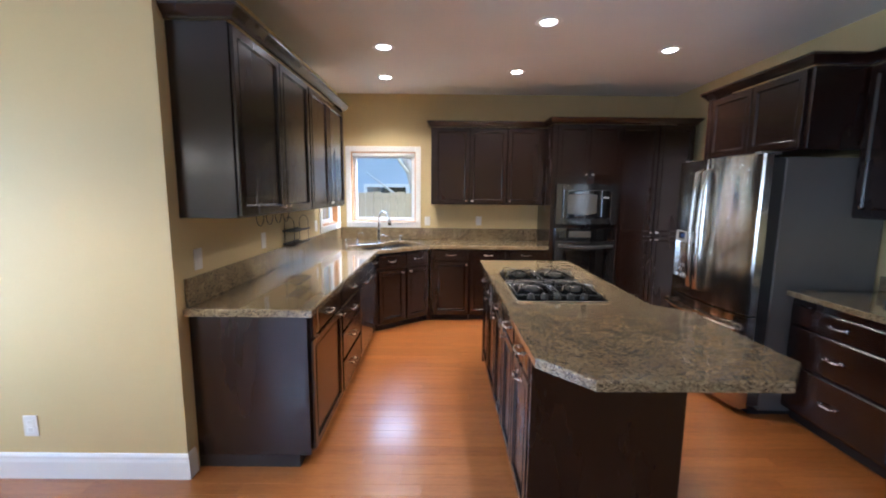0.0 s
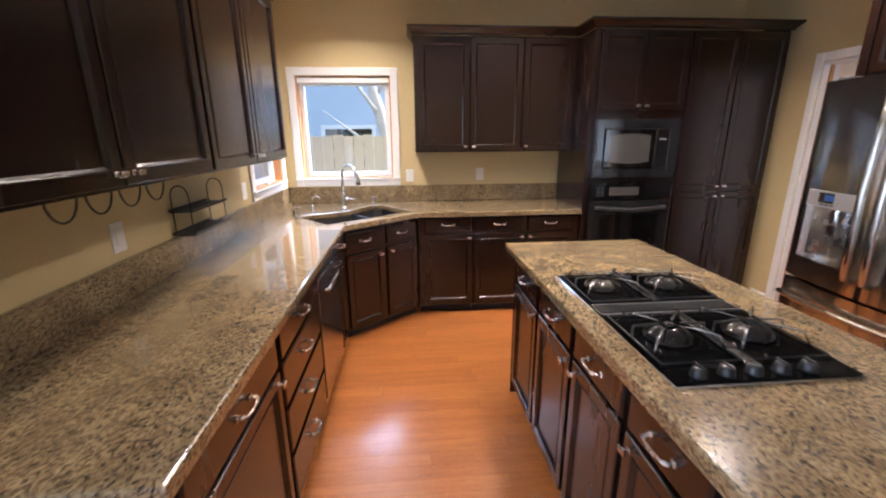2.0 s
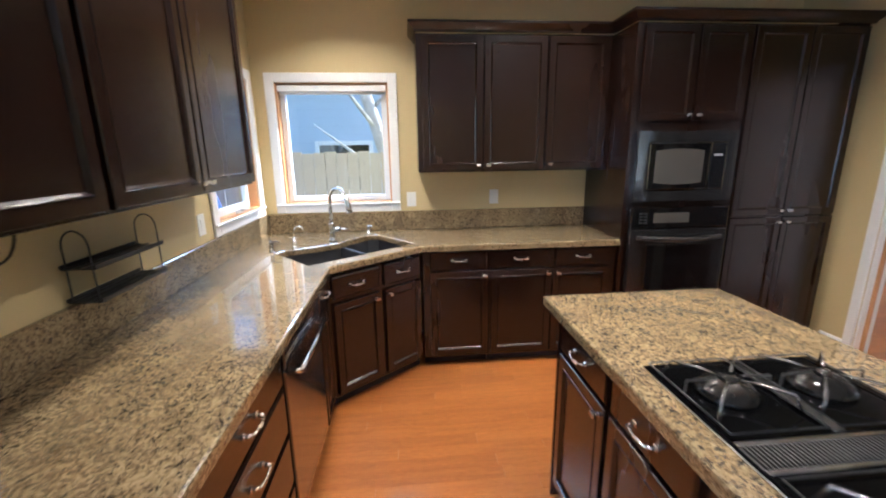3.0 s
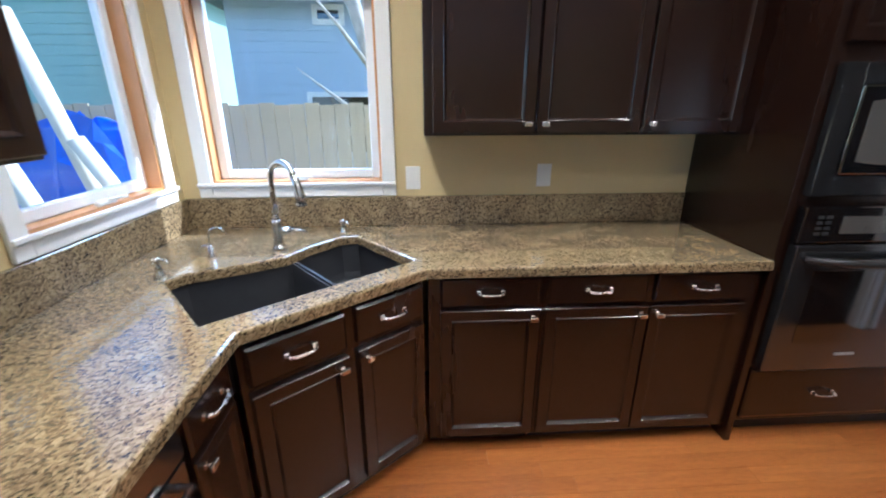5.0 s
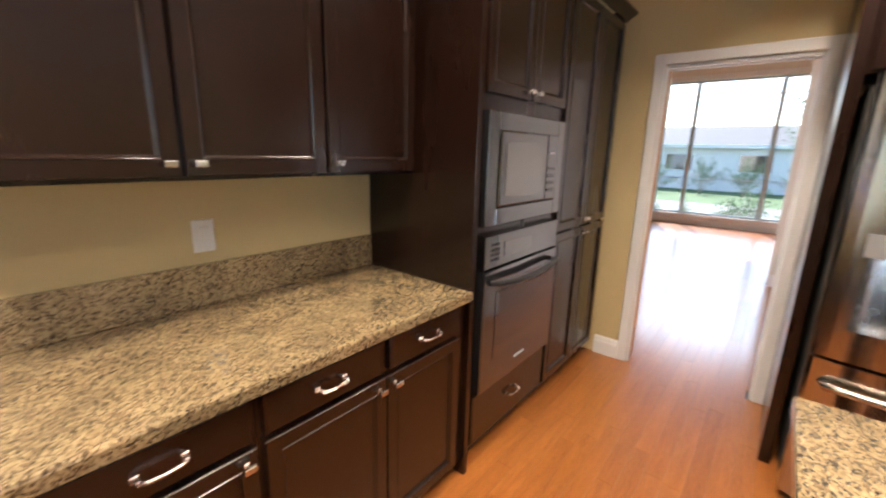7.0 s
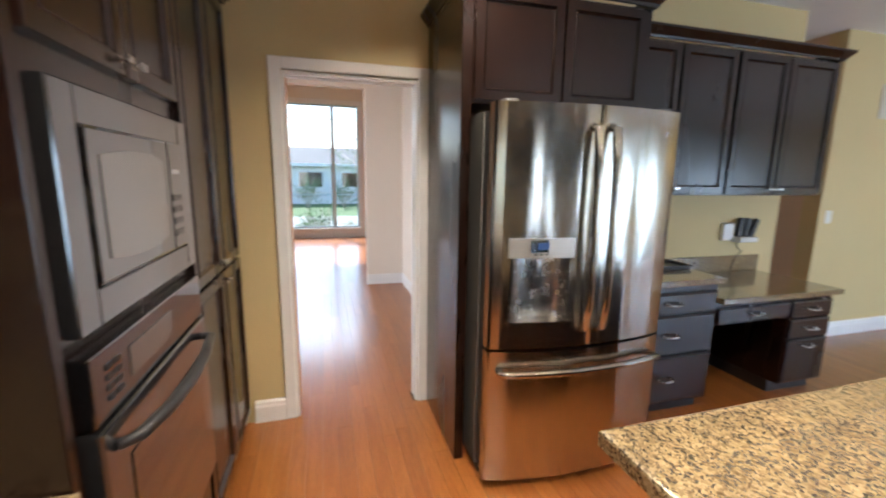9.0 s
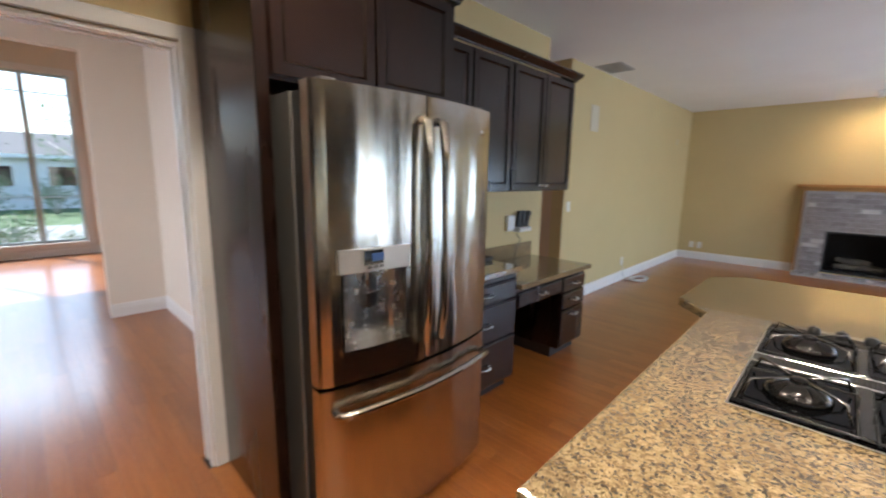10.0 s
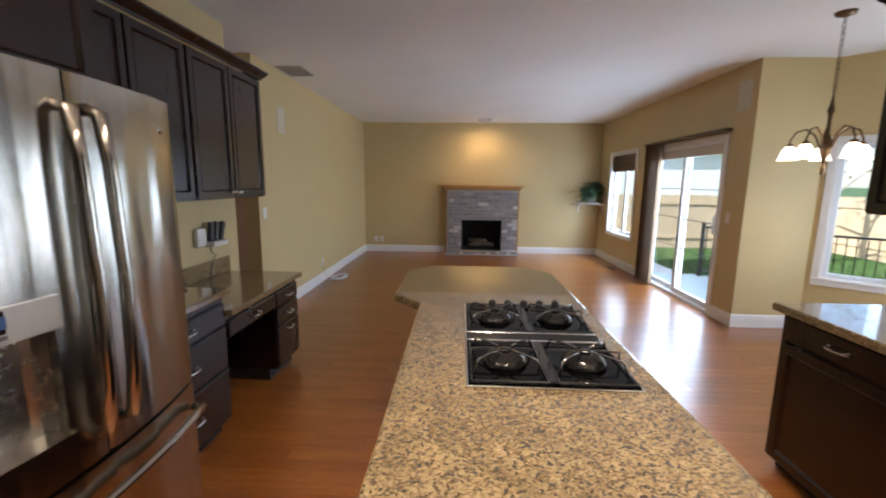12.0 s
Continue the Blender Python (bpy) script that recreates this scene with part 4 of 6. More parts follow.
part("spout", bm, CHROME, ff)
part("lever", boxed(-0.035, -0.004, 0.045, 0.0, 0.004, 0.053, bevel=0.002), CHROME, ff)

# ---- island ----
isl = lambda y: pose(1.448, y, 0, 0, 0, -90)
SEAMS = [4.455, 4.035, 3.620, 3.238, 2.890, 2.487]
for i, (a, b) in enumerate(zip(SEAMS, SEAMS[1:])):
    w = a - b - 0.002
    side = ("rt", "rt", "lt", "lt", "pull")[i]
    e = 0.030 if i == 4 else 0.014
    base_cabinet("espresso island cabinet with one drawer over a door", isl(a), w, 0.63,
                 [("drawer", 0.014, w - e, D_LOW, D_TOP, "c"), ("door", 0.014, w - e, DOOR_B, DOOR_T, side)], group="island cabinets")
island = thing("island_end_panel", "plain espresso end panel of the kitchen island", "panel")
part("panel", boxed(1.449, 2.466, 0.0, 2.098, 2.485, 0.874, bevel=0.002), ESPRESSO, island)
island = thing("island_end_panel", "plain espresso end panel of the kitchen island", "panel")
part("panel", boxed(1.449, 4.457, 0.0, 2.098, 4.475, 0.874, bevel=0.002), ESPRESSO, island)
back = thing("island_back_panel", "espresso panelled back of the kitchen island", "panel")
bm = boxed(2.080, 2.487, 0.0, 2.098, 4.455, 0.874, bevel=0.002)
part("panel", bm, ESPRESSO, back)
itop = thing("island_worktop", "speckled brown granite island top with clipped corners", "worktop")
bm = bmesh.new()
prism(bm, [(1.426, 4.608), (1.430, 2.335), (1.592, 2.148), (2.250, 2.148), (2.410, 2.310), (2.408, 2.942), (2.254, 3.112), (2.243, 4.605)][::-1], 0.875, 0.915, 0.009)
part("slab", bm, GRANITE, itop)

# cooktop
CX0, CX1, CY0, CY1 = 1.505, 2.030, 3.126, 3.970
ck = thing("gas_cooktop", "black glass gas cooktop with centre downdraft vent", "cooktop", pose(CX0, CY0, 0.9155))
CW, CL = CX1 - CX0, CY1 - CY0
bm = bmesh.new()
box(bm, 0, 0, 0, CW, CL, 0.008, 0.002)
part("rim", bm, CHROME, ck, "thin steel rim")
part("glass", boxed(0.007, 0.007, 0.0085, CW - 0.007, CL - 0.007, 0.0125, bevel=0.0015), COOK_GLASS, ck)
VY = 0.460
for y in (VY - 0.045, VY + 0.035):
    part("vent_strip", boxed(0.008, y, 0.0126, CW - 0.008, y + 0.010, 0.019, bevel=0.002), CHROME, ck, "bright steel strip")
part("vent_tray", boxed(0.008, VY - 0.034, 0.0126, CW - 0.008, VY + 0.034, 0.0136), BLACK_PLASTIC, ck)
slot = mesh_of(boxed(0, -0.030, 0, 0.0045, 0.030, 0.006), BLACK_METAL, "vent_slat")
for i in range(48):
    placed("vent_slat", slot, ck, pose(0.014 + i * 0.0103, VY, 0.0137))
part("spine", boxed(CW / 2 - 0.016, 0.07, 0.0126, CW / 2 + 0.016, VY - 0.05, 0.022, bevel=0.004), GRATE, ck)
part("spine", boxed(CW / 2 - 0.016, VY + 0.05, 0.0126, CW / 2 + 0.016, CL - 0.012, 0.022, bevel=0.004), GRATE, ck)
bm = bmesh.new()
lathe(bm, [(0.074, 0.0), (0.073, 0.008), (0.066, 0.019), (0.054, 0.029), (0.040, 0.036), (0.024, 0.040), (0.0, 0.041)], 24)
burner = mesh_of(bm, BURNER, "burner")
bm = bmesh.new()
lathe(bm, [(0.019, 0.0), (0.021, 0.004), (0.018, 0.009), (0.008, 0.012), (0.0, 0.0125)], 24)
cap = mesh_of(bm, BURNER, "burner_cap")
bm = bmesh.new()
for k in range(4):
    a = math.pi / 4 + k * math.pi / 2
    c, s = math.cos(a), math.sin(a)
    tube(bm, [(0.028 * c, 0.028 * s, 0.046), (0.075 * c, 0.075 * s, 0.050), (0.130 * c, 0.130 * s, 0.048), (0.150 * c, 0.150 * s, 0.006)], 0.0038, 6)
grate = mesh_of(bm, STEEL_ROD, "grate")
bm = bmesh.new()
ring = [(-0.115, -0.155), (0.115, -0.155), (0.115, 0.155), (-0.115, 0.155)]
tube(bm, [(x, y, 0.008) for x, y in ring], 0.0030, 6, True)
tube(bm, [(-0.113, 0.0, 0.044), (-0.035, 0, 0.048)], 0.0030, 6)
tube(bm, [(0.113, 0.0, 0.044), (0.035, 0, 0.048)], 0.0030, 6)
tube(bm, [(-0.115, 0, 0.008), (-0.113, 0, 0.044)], 0.0030, 6)
tube(bm, [(0.115, 0, 0.008), (0.113, 0, 0.044)], 0.0030, 6)
frame_me = mesh_of(bm, BLACK_METAL, "grate_frame")
for bx in (0.132, CW - 0.132):
    for by in (0.245, 0.680):
        placed("burner", burner, ck, pose(bx, by, 0.0127), "dark domed burner")
        placed("burner_cap", cap, ck, pose(bx, by, 0.0525))
        placed("grate_frame", frame_me, ck, pose(bx, by, 0.0127))
        placed("grate", grate, ck, pose(bx, by, 0.0127), "steel pan support with four arms")
bm = bmesh.new()
lathe(bm, [(0.021, 0), (0.020, 0.006), (0.017, 0.022), (0.014, 0.026), (0.0, 0.027)], 18)
box(bm, -0.003, -0.018, 0.0265, 0.003, 0.018, 0.032, 0.001)
knob_me = mesh_of(bm, BLACK_PLASTIC, "control_knob")
for i in range(5):
    placed("control_knob", knob_me, ck, pose(0.085 + i * 0.076, 0.038, 0.0127))

# ---- fridge wall ----
FY0, FY1, FMID = 3.560, 4.508, 4.034
fr = thing("refrigerator", "stainless steel french door refrigerator with water dispenser", "refrigerator")


def bulge(y):
    return 3.085 + 0.062 * ((y - FMID) / 0.475) ** 2


def door_slab(bm, y0, y1, z0, z1, back=3.21, inset=0.0, n=10, r=0.012):
    ys = [y0 + (y1 - y0) * i / n for i in range(n + 1)]
    pts = [(bulge(y) + inset, y) for y in ys]
    if r:
        pts[0] = (pts[0][0] + r, y0)
        pts.insert(1, (bulge(y0) + 0.002, y0 + r))
        pts[-1] = (pts[-1][0] + r, y1)
        pts.insert(len(pts) - 1, (bulge(y1) + 0.002, y1 - r))
    outline = pts + [(back, y1), (back, y0)]
    prism(bm, outline, z0, z1)


part("body", boxed(3.300, FY0 + 0.006, 0.03, 3.985, FY1 - 0.006, 1.775, bevel=0.006, seg=2), FRIDGE_SIDE, fr)
part("base_grille", boxed(3.24, FY0 + 0.02, 0.0, 3.9, FY1 - 0.02, 0.029), BLACK_PLASTIC, fr)
part("gasket", boxed(3.211, FY0 + 0.016, 0.06, 3.299, FY1 - 0.016, 1.77), RUBBER, fr)
bm = bmesh.new()
door_slab(bm, FY0, FMID - 0.003, 0.715, 1.795)
part("door", bm, STEEL, fr, "brushed stainless door")
DY0, DY1, DZ0, DZ1 = 4.150, 4.422, 0.845, 1.145
bm = bmesh.new()
door_slab(bm, FMID + 0.003, FY1, 0.715, 1.795)
ldoor = part("door", bm, STEEL, fr, "brushed stainless door with a dispenser")
cutter = new("cutter", mesh_of(boxed(3.0, DY0, DZ0, 3.175, DY1, DZ1), STEEL))
cut = ldoor.modifiers.new("recess", 'BOOLEAN')
cut.object, cut.operation, cut.solver = cutter, 'DIFFERENCE', 'EXACT'
bpy.context.view_layer.update()
carved = bpy.data.meshes.new_from_object(ldoor.evaluated_get(bpy.context.evaluated_depsgraph_get()))
ldoor.modifiers.clear()
ldoor.data = carved
bpy.data.objects.remove(cutter)
bm = bmesh.new()
door_slab(bm, FY0, FY1, 0.045, 0.700)
fz = part("freezer_drawer", bm, STEEL, fr)
disp = part("dispenser_panel", bmesh.new(), SILVER, ldoor, "silver dispenser panel")
bm = bmesh.new()
ys = np.linspace(DY0 - 0.012, DY1 + 0.012, 9)
prism(bm, [(bulge(y) - 0.010, y) for y in ys] + [(bulge(y) + 0.004, y) for y in ys[::-1]], DZ1 - 0.006, DZ1 + 0.080)
disp.data = mesh_of(bm, SILVER, "dispenser_panel")
part("display", boxed(bulge(4.28) - 0.0125, 4.225, DZ1 + 0.020, bulge(4.28) - 0.0102, 4.345, DZ1 + 0.074), BLACK_GLASS, disp)
part("display_glow", boxed(bulge(4.28) - 0.0135, 4.258, DZ1 + 0.032, bulge(4.28) - 0.0127, 4.312, DZ1 + 0.062), DISPLAY, disp)
for i in range(4):
    part("button", boxed(bulge(4.28) - 0.0128, 4.232 + i * 0.027, DZ1 + 0.006, bulge(4.28) - 0.0102, 4.250 + i * 0.027, DZ1 + 0.016), FRIDGE_SIDE, disp)
bm = bmesh.new()
ys = np.linspace(DY0 - 0.008, DY1 + 0.008, 9)
prism(bm, [(bulge(y) - 0.018, y) for y in ys] + [(3.168, DY1 - 0.001), (3.168, DY0 + 0.001)], DZ0 - 0.018, DZ0 + 0.004)
part("drip_tray", bm, STEEL, ldoor, "brushed steel drip tray")
us = np.linspace(-1, 1, 15)
yc, yr = (DY0 + DY1) / 2, (DY1 - DY0) / 2 - 0.002
bm = bmesh.new()
prism(bm, [(3.112 + 0.054 * math.sqrt(max(0, 1 - u * u)), yc + yr * u) for u in us] + [(3.116 + 0.055 * math.sqrt(max(0, 1 - u * u)), yc + (yr + 0.001) * u) for u in us[::-1]], DZ0 + 0.004, DZ1 - 0.006)
part("recess_lining", bm, NICKEL, ldoor, "satin concave steel lining")
bm = bmesh.new()
box(bm, 3.125, 4.262, 1.05, 3.150, 4.302, 1.134, 0.006)
box(bm, 3.132, 4.258, 0.985, 3.146, 4.306, 1.05, 0.005)
part("water_paddle", bm, CHROME, ldoor)
for yy, own in ((FMID + 0.045, ldoor), (FMID - 0.045, fr)):
    bm = bmesh.new()
    tube(bm, [(3.088, yy, 0.80), (3.045, yy, 0.815), (3.032, yy, 0.95), (3.024, yy, 1.25), (3.032, yy, 1.56), (3.045, yy, 1.69), (3.088, yy, 1.705)], [0.018, 0.021, 0.019, 0.018, 0.019, 0.021, 0.018], 12)
    part("handle", bm, STEEL, own, "bowed steel handle")
bm = bmesh.new()
tube(bm, [(3.13, FY0 + 0.05, 0.61)] + [(bulge(y) - 0.045, y, 0.61) for y in np.linspace(FY0 + 0.055, FY1 - 0.055, 12)] + [(3.13, FY1 - 0.05, 0.61)], 0.0165, 12)
part("handle", bm, STEEL, fz, "bowed steel handle")
bm = bmesh.new()
lathe(bm, [(0.0, 0), (0.014, 0), (0.014, 0.003), (0.0, 0.0035)], 18)
part("badge", bm, CHROME, fr, m=pose(bulge(3.66) + 0.002, 3.66, 1.69, 0, -90, 0))
for yy in (FY0 + 0.08, FY1 - 0.08):
    part("hinge_cover", boxed(3.16, yy - 0.03, 1.796, 3.30, yy + 0.03, 1.812, bevel=0.004), FRIDGE_SIDE, fr)

fp = thing("fridge_side_panel", "tall espresso panel beside the refrigerator", "panel")
part("panel", boxed(3.385, 4.530, 0, RIGHT - 0.002, 4.580, UT, bevel=0.003), ESPRESSO, fp)
wall_cabinet("espresso cabinet with two doors above the refrigerator", pose(3.385, 4.5285, 0, 0, 0, -90), 0.972, 0.63, 1.825, UT,
             [("door", 0.012, 0.462, 1.84, UT - 0.012, ""), ("door", 0.472, 0.930, 1.84, UT - 0.012, "")], group="wall cabinets")
for i, (a, b) in enumerate(((3.555, 2.546), (2.544, 1.605))):
    w = a - b
    mid = (0.545, 0.458)[i]
    wall_cabinet("espresso wall cabinet with two panel doors over the desk", pose(3.735, a, 0, 0, 0, -90), w, 0.283, UB, UT,
                 [("door", 0.012, mid - 0.007, UB + 0.012, UT - 0.012, "rb"), ("door", mid + 0.007, w - 0.012, UB + 0.012, UT - 0.012, "lb")], group="wall cabinets")
crown("espresso crown moulding over the refrigerator and desk cabinets", [(RIGHT - 0.003, 4.580), (3.385, 4.580), (3.385, 3.556), (3.735, 3.556), (3.735, 1.605), (RIGHT - 0.003, 1.605)][::-1][::-1], UT + 0.001)

dk = lambda y: pose(3.418, y, 0, 0, 0, -90)
base_cabinet("espresso drawer unit beside the refrigerator", dk(3.552), 0.705, 0.60,
             [("drawer", 0.014, 0.690, 0.685, 0.812, "c"), ("drawer", 0.014, 0.690, 0.425, 0.670, "c"), ("drawer", 0.014, 0.690, 0.112, 0.410, "c")], h=0.862, toe=0.09, group="desk cabinets")
base_cabinet("espresso desk drawer pedestal", dk(2.205), 0.405, 0.60,
             [("drawer", 0.014, 0.391, 0.572, 0.690, "c"), ("drawer", 0.014, 0.391, 0.425, 0.558, "c"), ("drawer", 0.014, 0.391, 0.105, 0.411, "pull")], h=0.724, toe=0.09, group="desk cabinets")
apron = thing("kneehole_desk", "espresso kneehole section of the desk with a pencil drawer", "desk", dk(2.845))
part("body", boxed(0.0, 0.0205, 0.576, 0.638, 0.45, 0.724), ESPRESSO, apron)
part("back_panel", boxed(0.0, 0.585, 0.0, 0.638, 0.598, 0.724), ESPRESSO, apron)
fronts(apron, [("drawer", 0.010, 0.628, 0.588, 0.690, "c")])
dtop = thing("desk_worktop", "speckled granite desk top in two heights", "worktop")
part("slab", boxed(3.388, 2.846, 0.8635, RIGHT - 0.001, 3.556, 0.900, bevel=0.006, seg=2), GRANITE, dtop)
part("slab", boxed(3.388, 1.770, 0.7255, RIGHT - 0.001, 2.845, 0.762, bevel=0.006, seg=2), GRANITE, dtop)
part("backsplash", boxed(RIGHT - 0.021, 2.847, 0.9005, RIGHT - 0.0005, 3.556, 1.00, bevel=0.003), GRANITE, dtop)
part("backsplash", boxed(RIGHT - 0.021, 1.775, 0.7625, RIGHT - 0.0005, 2.845, 0.895, bevel=0.003), GRANITE, dtop)
tray = thing("tray", "flat black tray on the desk counter", "tray", pose(3.78, 3.02, 0.9005))
bm = bmesh.new()
box(bm, -0.14, -0.16, 0, 0.14, 0.16, 0.012, 0.004)
box(bm, -0.145, -0.165, 0.012, 0.145, -0.150, 0.028, 0.003)
box(bm, -0.145, 0.150, 0.012, 0.145, 0.165, 0.028, 0.003)
box(bm, -0.145, -0.149, 0.012, -0.130, 0.149, 0.028, 0.003)
box(bm, 0.130, -0.149, 0.012, 0.145, 0.149, 0.028, 0.003)
part("tray_body", bm, BLACK_PLASTIC, tray)
ph = thing("wall_phone", "white wall phone base with dark handsets", "phone", pose(RIGHT, 2.06, 1.02))
part("base", boxed(-0.035, 0.03, 0.0, -0.0005, 0.14, 0.14, bevel=0.010, seg=2), PLASTIC, ph)
part("shelf", boxed(-0.09, -0.16, -0.01, -0.0005, 0.029, 0.03, bevel=0.008, seg=2), PLASTIC, ph)
for yy, tilt in ((0.0, 6), (-0.06, 10), (-0.12, 22)):
    part("handset", boxed(-0.02, -0.022, 0.0, 0.02, 0.022, 0.15, bevel=0.010, seg=2), BLACK_PLASTIC, ph, m=pose(-0.045, yy, 0.031, tilt, 0, 0))
bm = bmesh.new()
tube(bm, [(-0.02, -0.03, -0.011), (-0.02, -0.04, -0.06), (-0.03, -0.08, -0.09), (-0.02, -0.04, -0.13), (-0.03, 0.0, -0.20), (-0.05, 0.04, -0.255)], 0.004, 6)
part("cord", bm, BLACK_PLASTIC, ph)


# ---- kitchen details ----
def plate(kind, label, x, y, z, turn, rocker=True):
    """An outlet or switch plate on a wall; turn as for windows."""
    ob = thing(kind, label, "outlet" if "outlet" in kind else "switch", pose(x, y, z, 0, 0, turn))
    part("plate", boxed(-0.037, -0.006, -0.058, 0.037, -0.0004, 0.058, bevel=0.003, seg=2), PLASTIC, ob)
    if rocker:
        part("rocker", boxed(-0.017, -0.0095, -0.033, 0.017, -0.0062, 0.033, bevel=0.002), PLASTIC, ob)
    else:
        for zz in (-0.02, 0.02):
            part("socket", boxed(-0.016, -0.0085, zz - 0.014, 0.016, -0.0062, zz + 0.014, bevel=0.003), PLASTIC, ob)


OUT, SWI = "white double wall outlet above the backsplash", "white rocker switch plate on the tan wall"
plate("wall_outlet", OUT, LEFT, 3.096, 1.153, 90)
plate("wall_outlet", OUT, LEFT, 3.931, 1.160, 90)
plate("wall_outlet", OUT, LEFT, 5.225, 1.170, 90)
plate("wall_outlet", OUT, 1.555, BACK, 1.167, 0)
plate("light_switch", SWI, 0.880, BACK, 1.160, 0)
plate("wall_outlet", "white wall outlet low on the nook wall", -1.075, NOOK_N, 0.293, 0, False)
plate("light_switch", SWI, LIVING_X, 0.76, 1.172, -90)
plate("light_switch", SWI, SLIDE_X, 0.43, 1.161, 90)
plate("wall_outlet", "white wall outlet low beside the baseboard", LIVING_X, -1.01, 0.293, -90, False)
plate("wall_outlet", "white wall outlet low beside the baseboard", 3.93, LIVING_Y, 0.276, 180, False)
plate("wall_outlet", "white wall outlet low beside the baseboard", 3.80, LIVING_Y, 0.276, 180, False)

for dx, dy in DOWNLIGHTS:
    ob = thing("recessed_downlight", "lit recessed ceiling light with white trim ring", "ceiling light", pose(dx, dy, CEIL), "recessed lights")
    bm = bmesh.new()
    lathe(bm, [(0.060, -0.0005), (0.092, -0.0005), (0.095, -0.004), (0.088, -0.008), (0.066, -0.010), (0.060, -0.006)], 28, caps=False)
    part("trim_ring", bm, TRIM, ob)
    bm = bmesh.new()
    lathe(bm, [(0.0, -0.0005), (0.059, -0.0005), (0.056, -0.0035), (0.0, -0.005)], 28)
    part("lens", bm, LAMP_DISC, ob, "glowing warm white lens")

ml = thing("ceiling_spotlight", "small twin ceiling spotlight aimed at the mantel", "ceiling light", pose(1.62, -3.30, CEIL))
part("canopy", boxed(-0.14, -0.03, -0.022, 0.14, 0.03, -0.0005, bevel=0.006, seg=2), TRIM, ml)
for s in (-0.1, 0.1):
    bm = bmesh.new()
    tube(bm, [(s, 0, -0.022), (s, -0.005, -0.045), (s * 0.95, -0.035, -0.075)], [0.014, 0.024, 0.03], 14)
    part("lamp_head", bm, TRIM, ml)
    bm = bmesh.new()
    tube(bm, [(s * 0.949, -0.0352, -0.0752), (s * 0.947, -0.037, -0.077)], 0.024, 14)
    part("lens", bm, LAMP_DISC, ml)

rsh = thing("roller_shade", "white roller shade rolled up at the window head", "window shade", pose(-0.096, BACK + 0.004, 2.031))
part("cassette", boxed(0.0, 0.0, -0.048, 0.806, 0.050, -0.001, bevel=0.006, seg=2), PLASTIC, rsh)
bm = bmesh.new()
tube(bm, [(0.012, 0.026, -0.058), (0.794, 0.026, -0.058)], 0.009, 10)
part("hem_bar", bm, PLASTIC, rsh, "white hem bar")

rk = thing("wall_rack", "two-tier black wire rack hung on the wall", "rack", pose(LEFT, 4.29, 1.074))
for yy in (0.0, 0.36):
    bm = bmesh.new()
    arch = [(0.025 + 0.04 - 0.04 * math.cos(a), yy, 0.19 + 0.05 * math.sin(a)) for a in np.linspace(0, math.pi, 9)]
    tube(bm, [(0.025, yy, 0.003)] + arch + [(0.105, yy, 0.003)], 0.003, 6)
    part("wire_side", bm, BLACK_METAL, rk)
for zz in (0.004, 0.115):
    bm = bmesh.new()
    box(bm, 0.012, -0.006, zz, 0.118, 0.366, zz + 0.004)
    box(bm, 0.010, -0.008, zz + 0.004, 0.014, 0.368, zz + 0.016)
    box(bm, 0.116, -0.008, zz + 0.004, 0.120, 0.368, zz + 0.016)
    part("shelf", bm, BLACK_METAL, rk)
    for k in range(3):
        part("wire_bar", boxed(0.03 + k * 0.03, -0.004, zz + 0.005, 0.034 + k * 0.03, 0.364, zz + 0.008), BLACK_METAL, rk)

sw = thing("cup_hook_rack", "dark wire cup rack under the wall cabinet", "rack", pose(-0.08, 3.46, UB))
bm = bmesh.new()
box(bm, -0.012, -0.05, -0.006, 0.012, 0.52, -0.0005, 0.002)
part("rail", bm, BLACK_METAL, sw)
for k in range(4):
    bm = bmesh.new()
    tube(bm, [(0, 0.0 + k * 0.145 - 0.056 * math.cos(a) + 0.02, -0.010 - 0.070 * math.sin(a)) for a in np.linspace(0, math.pi, 11)], 0.0032, 6)
    part("hook", bm, BLACK_METAL, sw)

# ---- living room ----
fp = thing("fireplace", "whitewashed brick fireplace with a honey oak mantel", "fireplace", pose(1.615, LIVING_Y, 0))
FH, FW, FD = 1.36, 0.752, 0.20
bm = bmesh.new()
box(bm, -FW + 0.008, 0.0005, 0.0, -0.43, FD - 0.010, FH)
box(bm, 0.43, 0.0005, 0.0, FW - 0.008, FD - 0.010, FH)
box(bm, -0.43, 0.0005, 0.735, 0.43, FD - 0.010, FH)
part("mortar_core", bm, MORTAR, fp)
part("mantel_shelf", boxed(-0.86, 0.0005, 1.425, 0.86, 0.29, 1.465, bevel=0.006, seg=2), MANTEL_WOOD, fp, "honey oak mantel shelf")
bm = bmesh.new()
sweep(bm, [(-FW - 0.02, 0.001), (-FW - 0.02, FD + 0.01), (FW + 0.02, FD + 0.01), (FW + 0.02, 0.001)][::-1], [(0, 1.362), (0.012, 1.362), (0.016, 1.385), (0.05, 1.405), (0.06, 1.424), (0, 1.424)])
part("mantel_moulding", bm, MANTEL_WOOD, fp)
for s in (-1, 1):
    part("side_trim", boxed(min(s * FW, s * (FW + 0.03)), 0.0005, 0.0, max(s * FW, s * (FW + 0.03)), FD - 0.02, 1.36, bevel=0.003), MANTEL_WOOD, fp)
bm = bmesh.new()
box(bm, -0.445, -0.50, 0.082, 0.445, -0.485, 0.735)
box(bm, -0.46, -0.485, 0.082, -0.445, 0.0, 0.735)
box(bm, 0.445, -0.485, 0.082, 0.46, 0.0, 0.735)
box(bm, -0.46, -0.50, 0.735, 0.46, 0.0, 0.75)
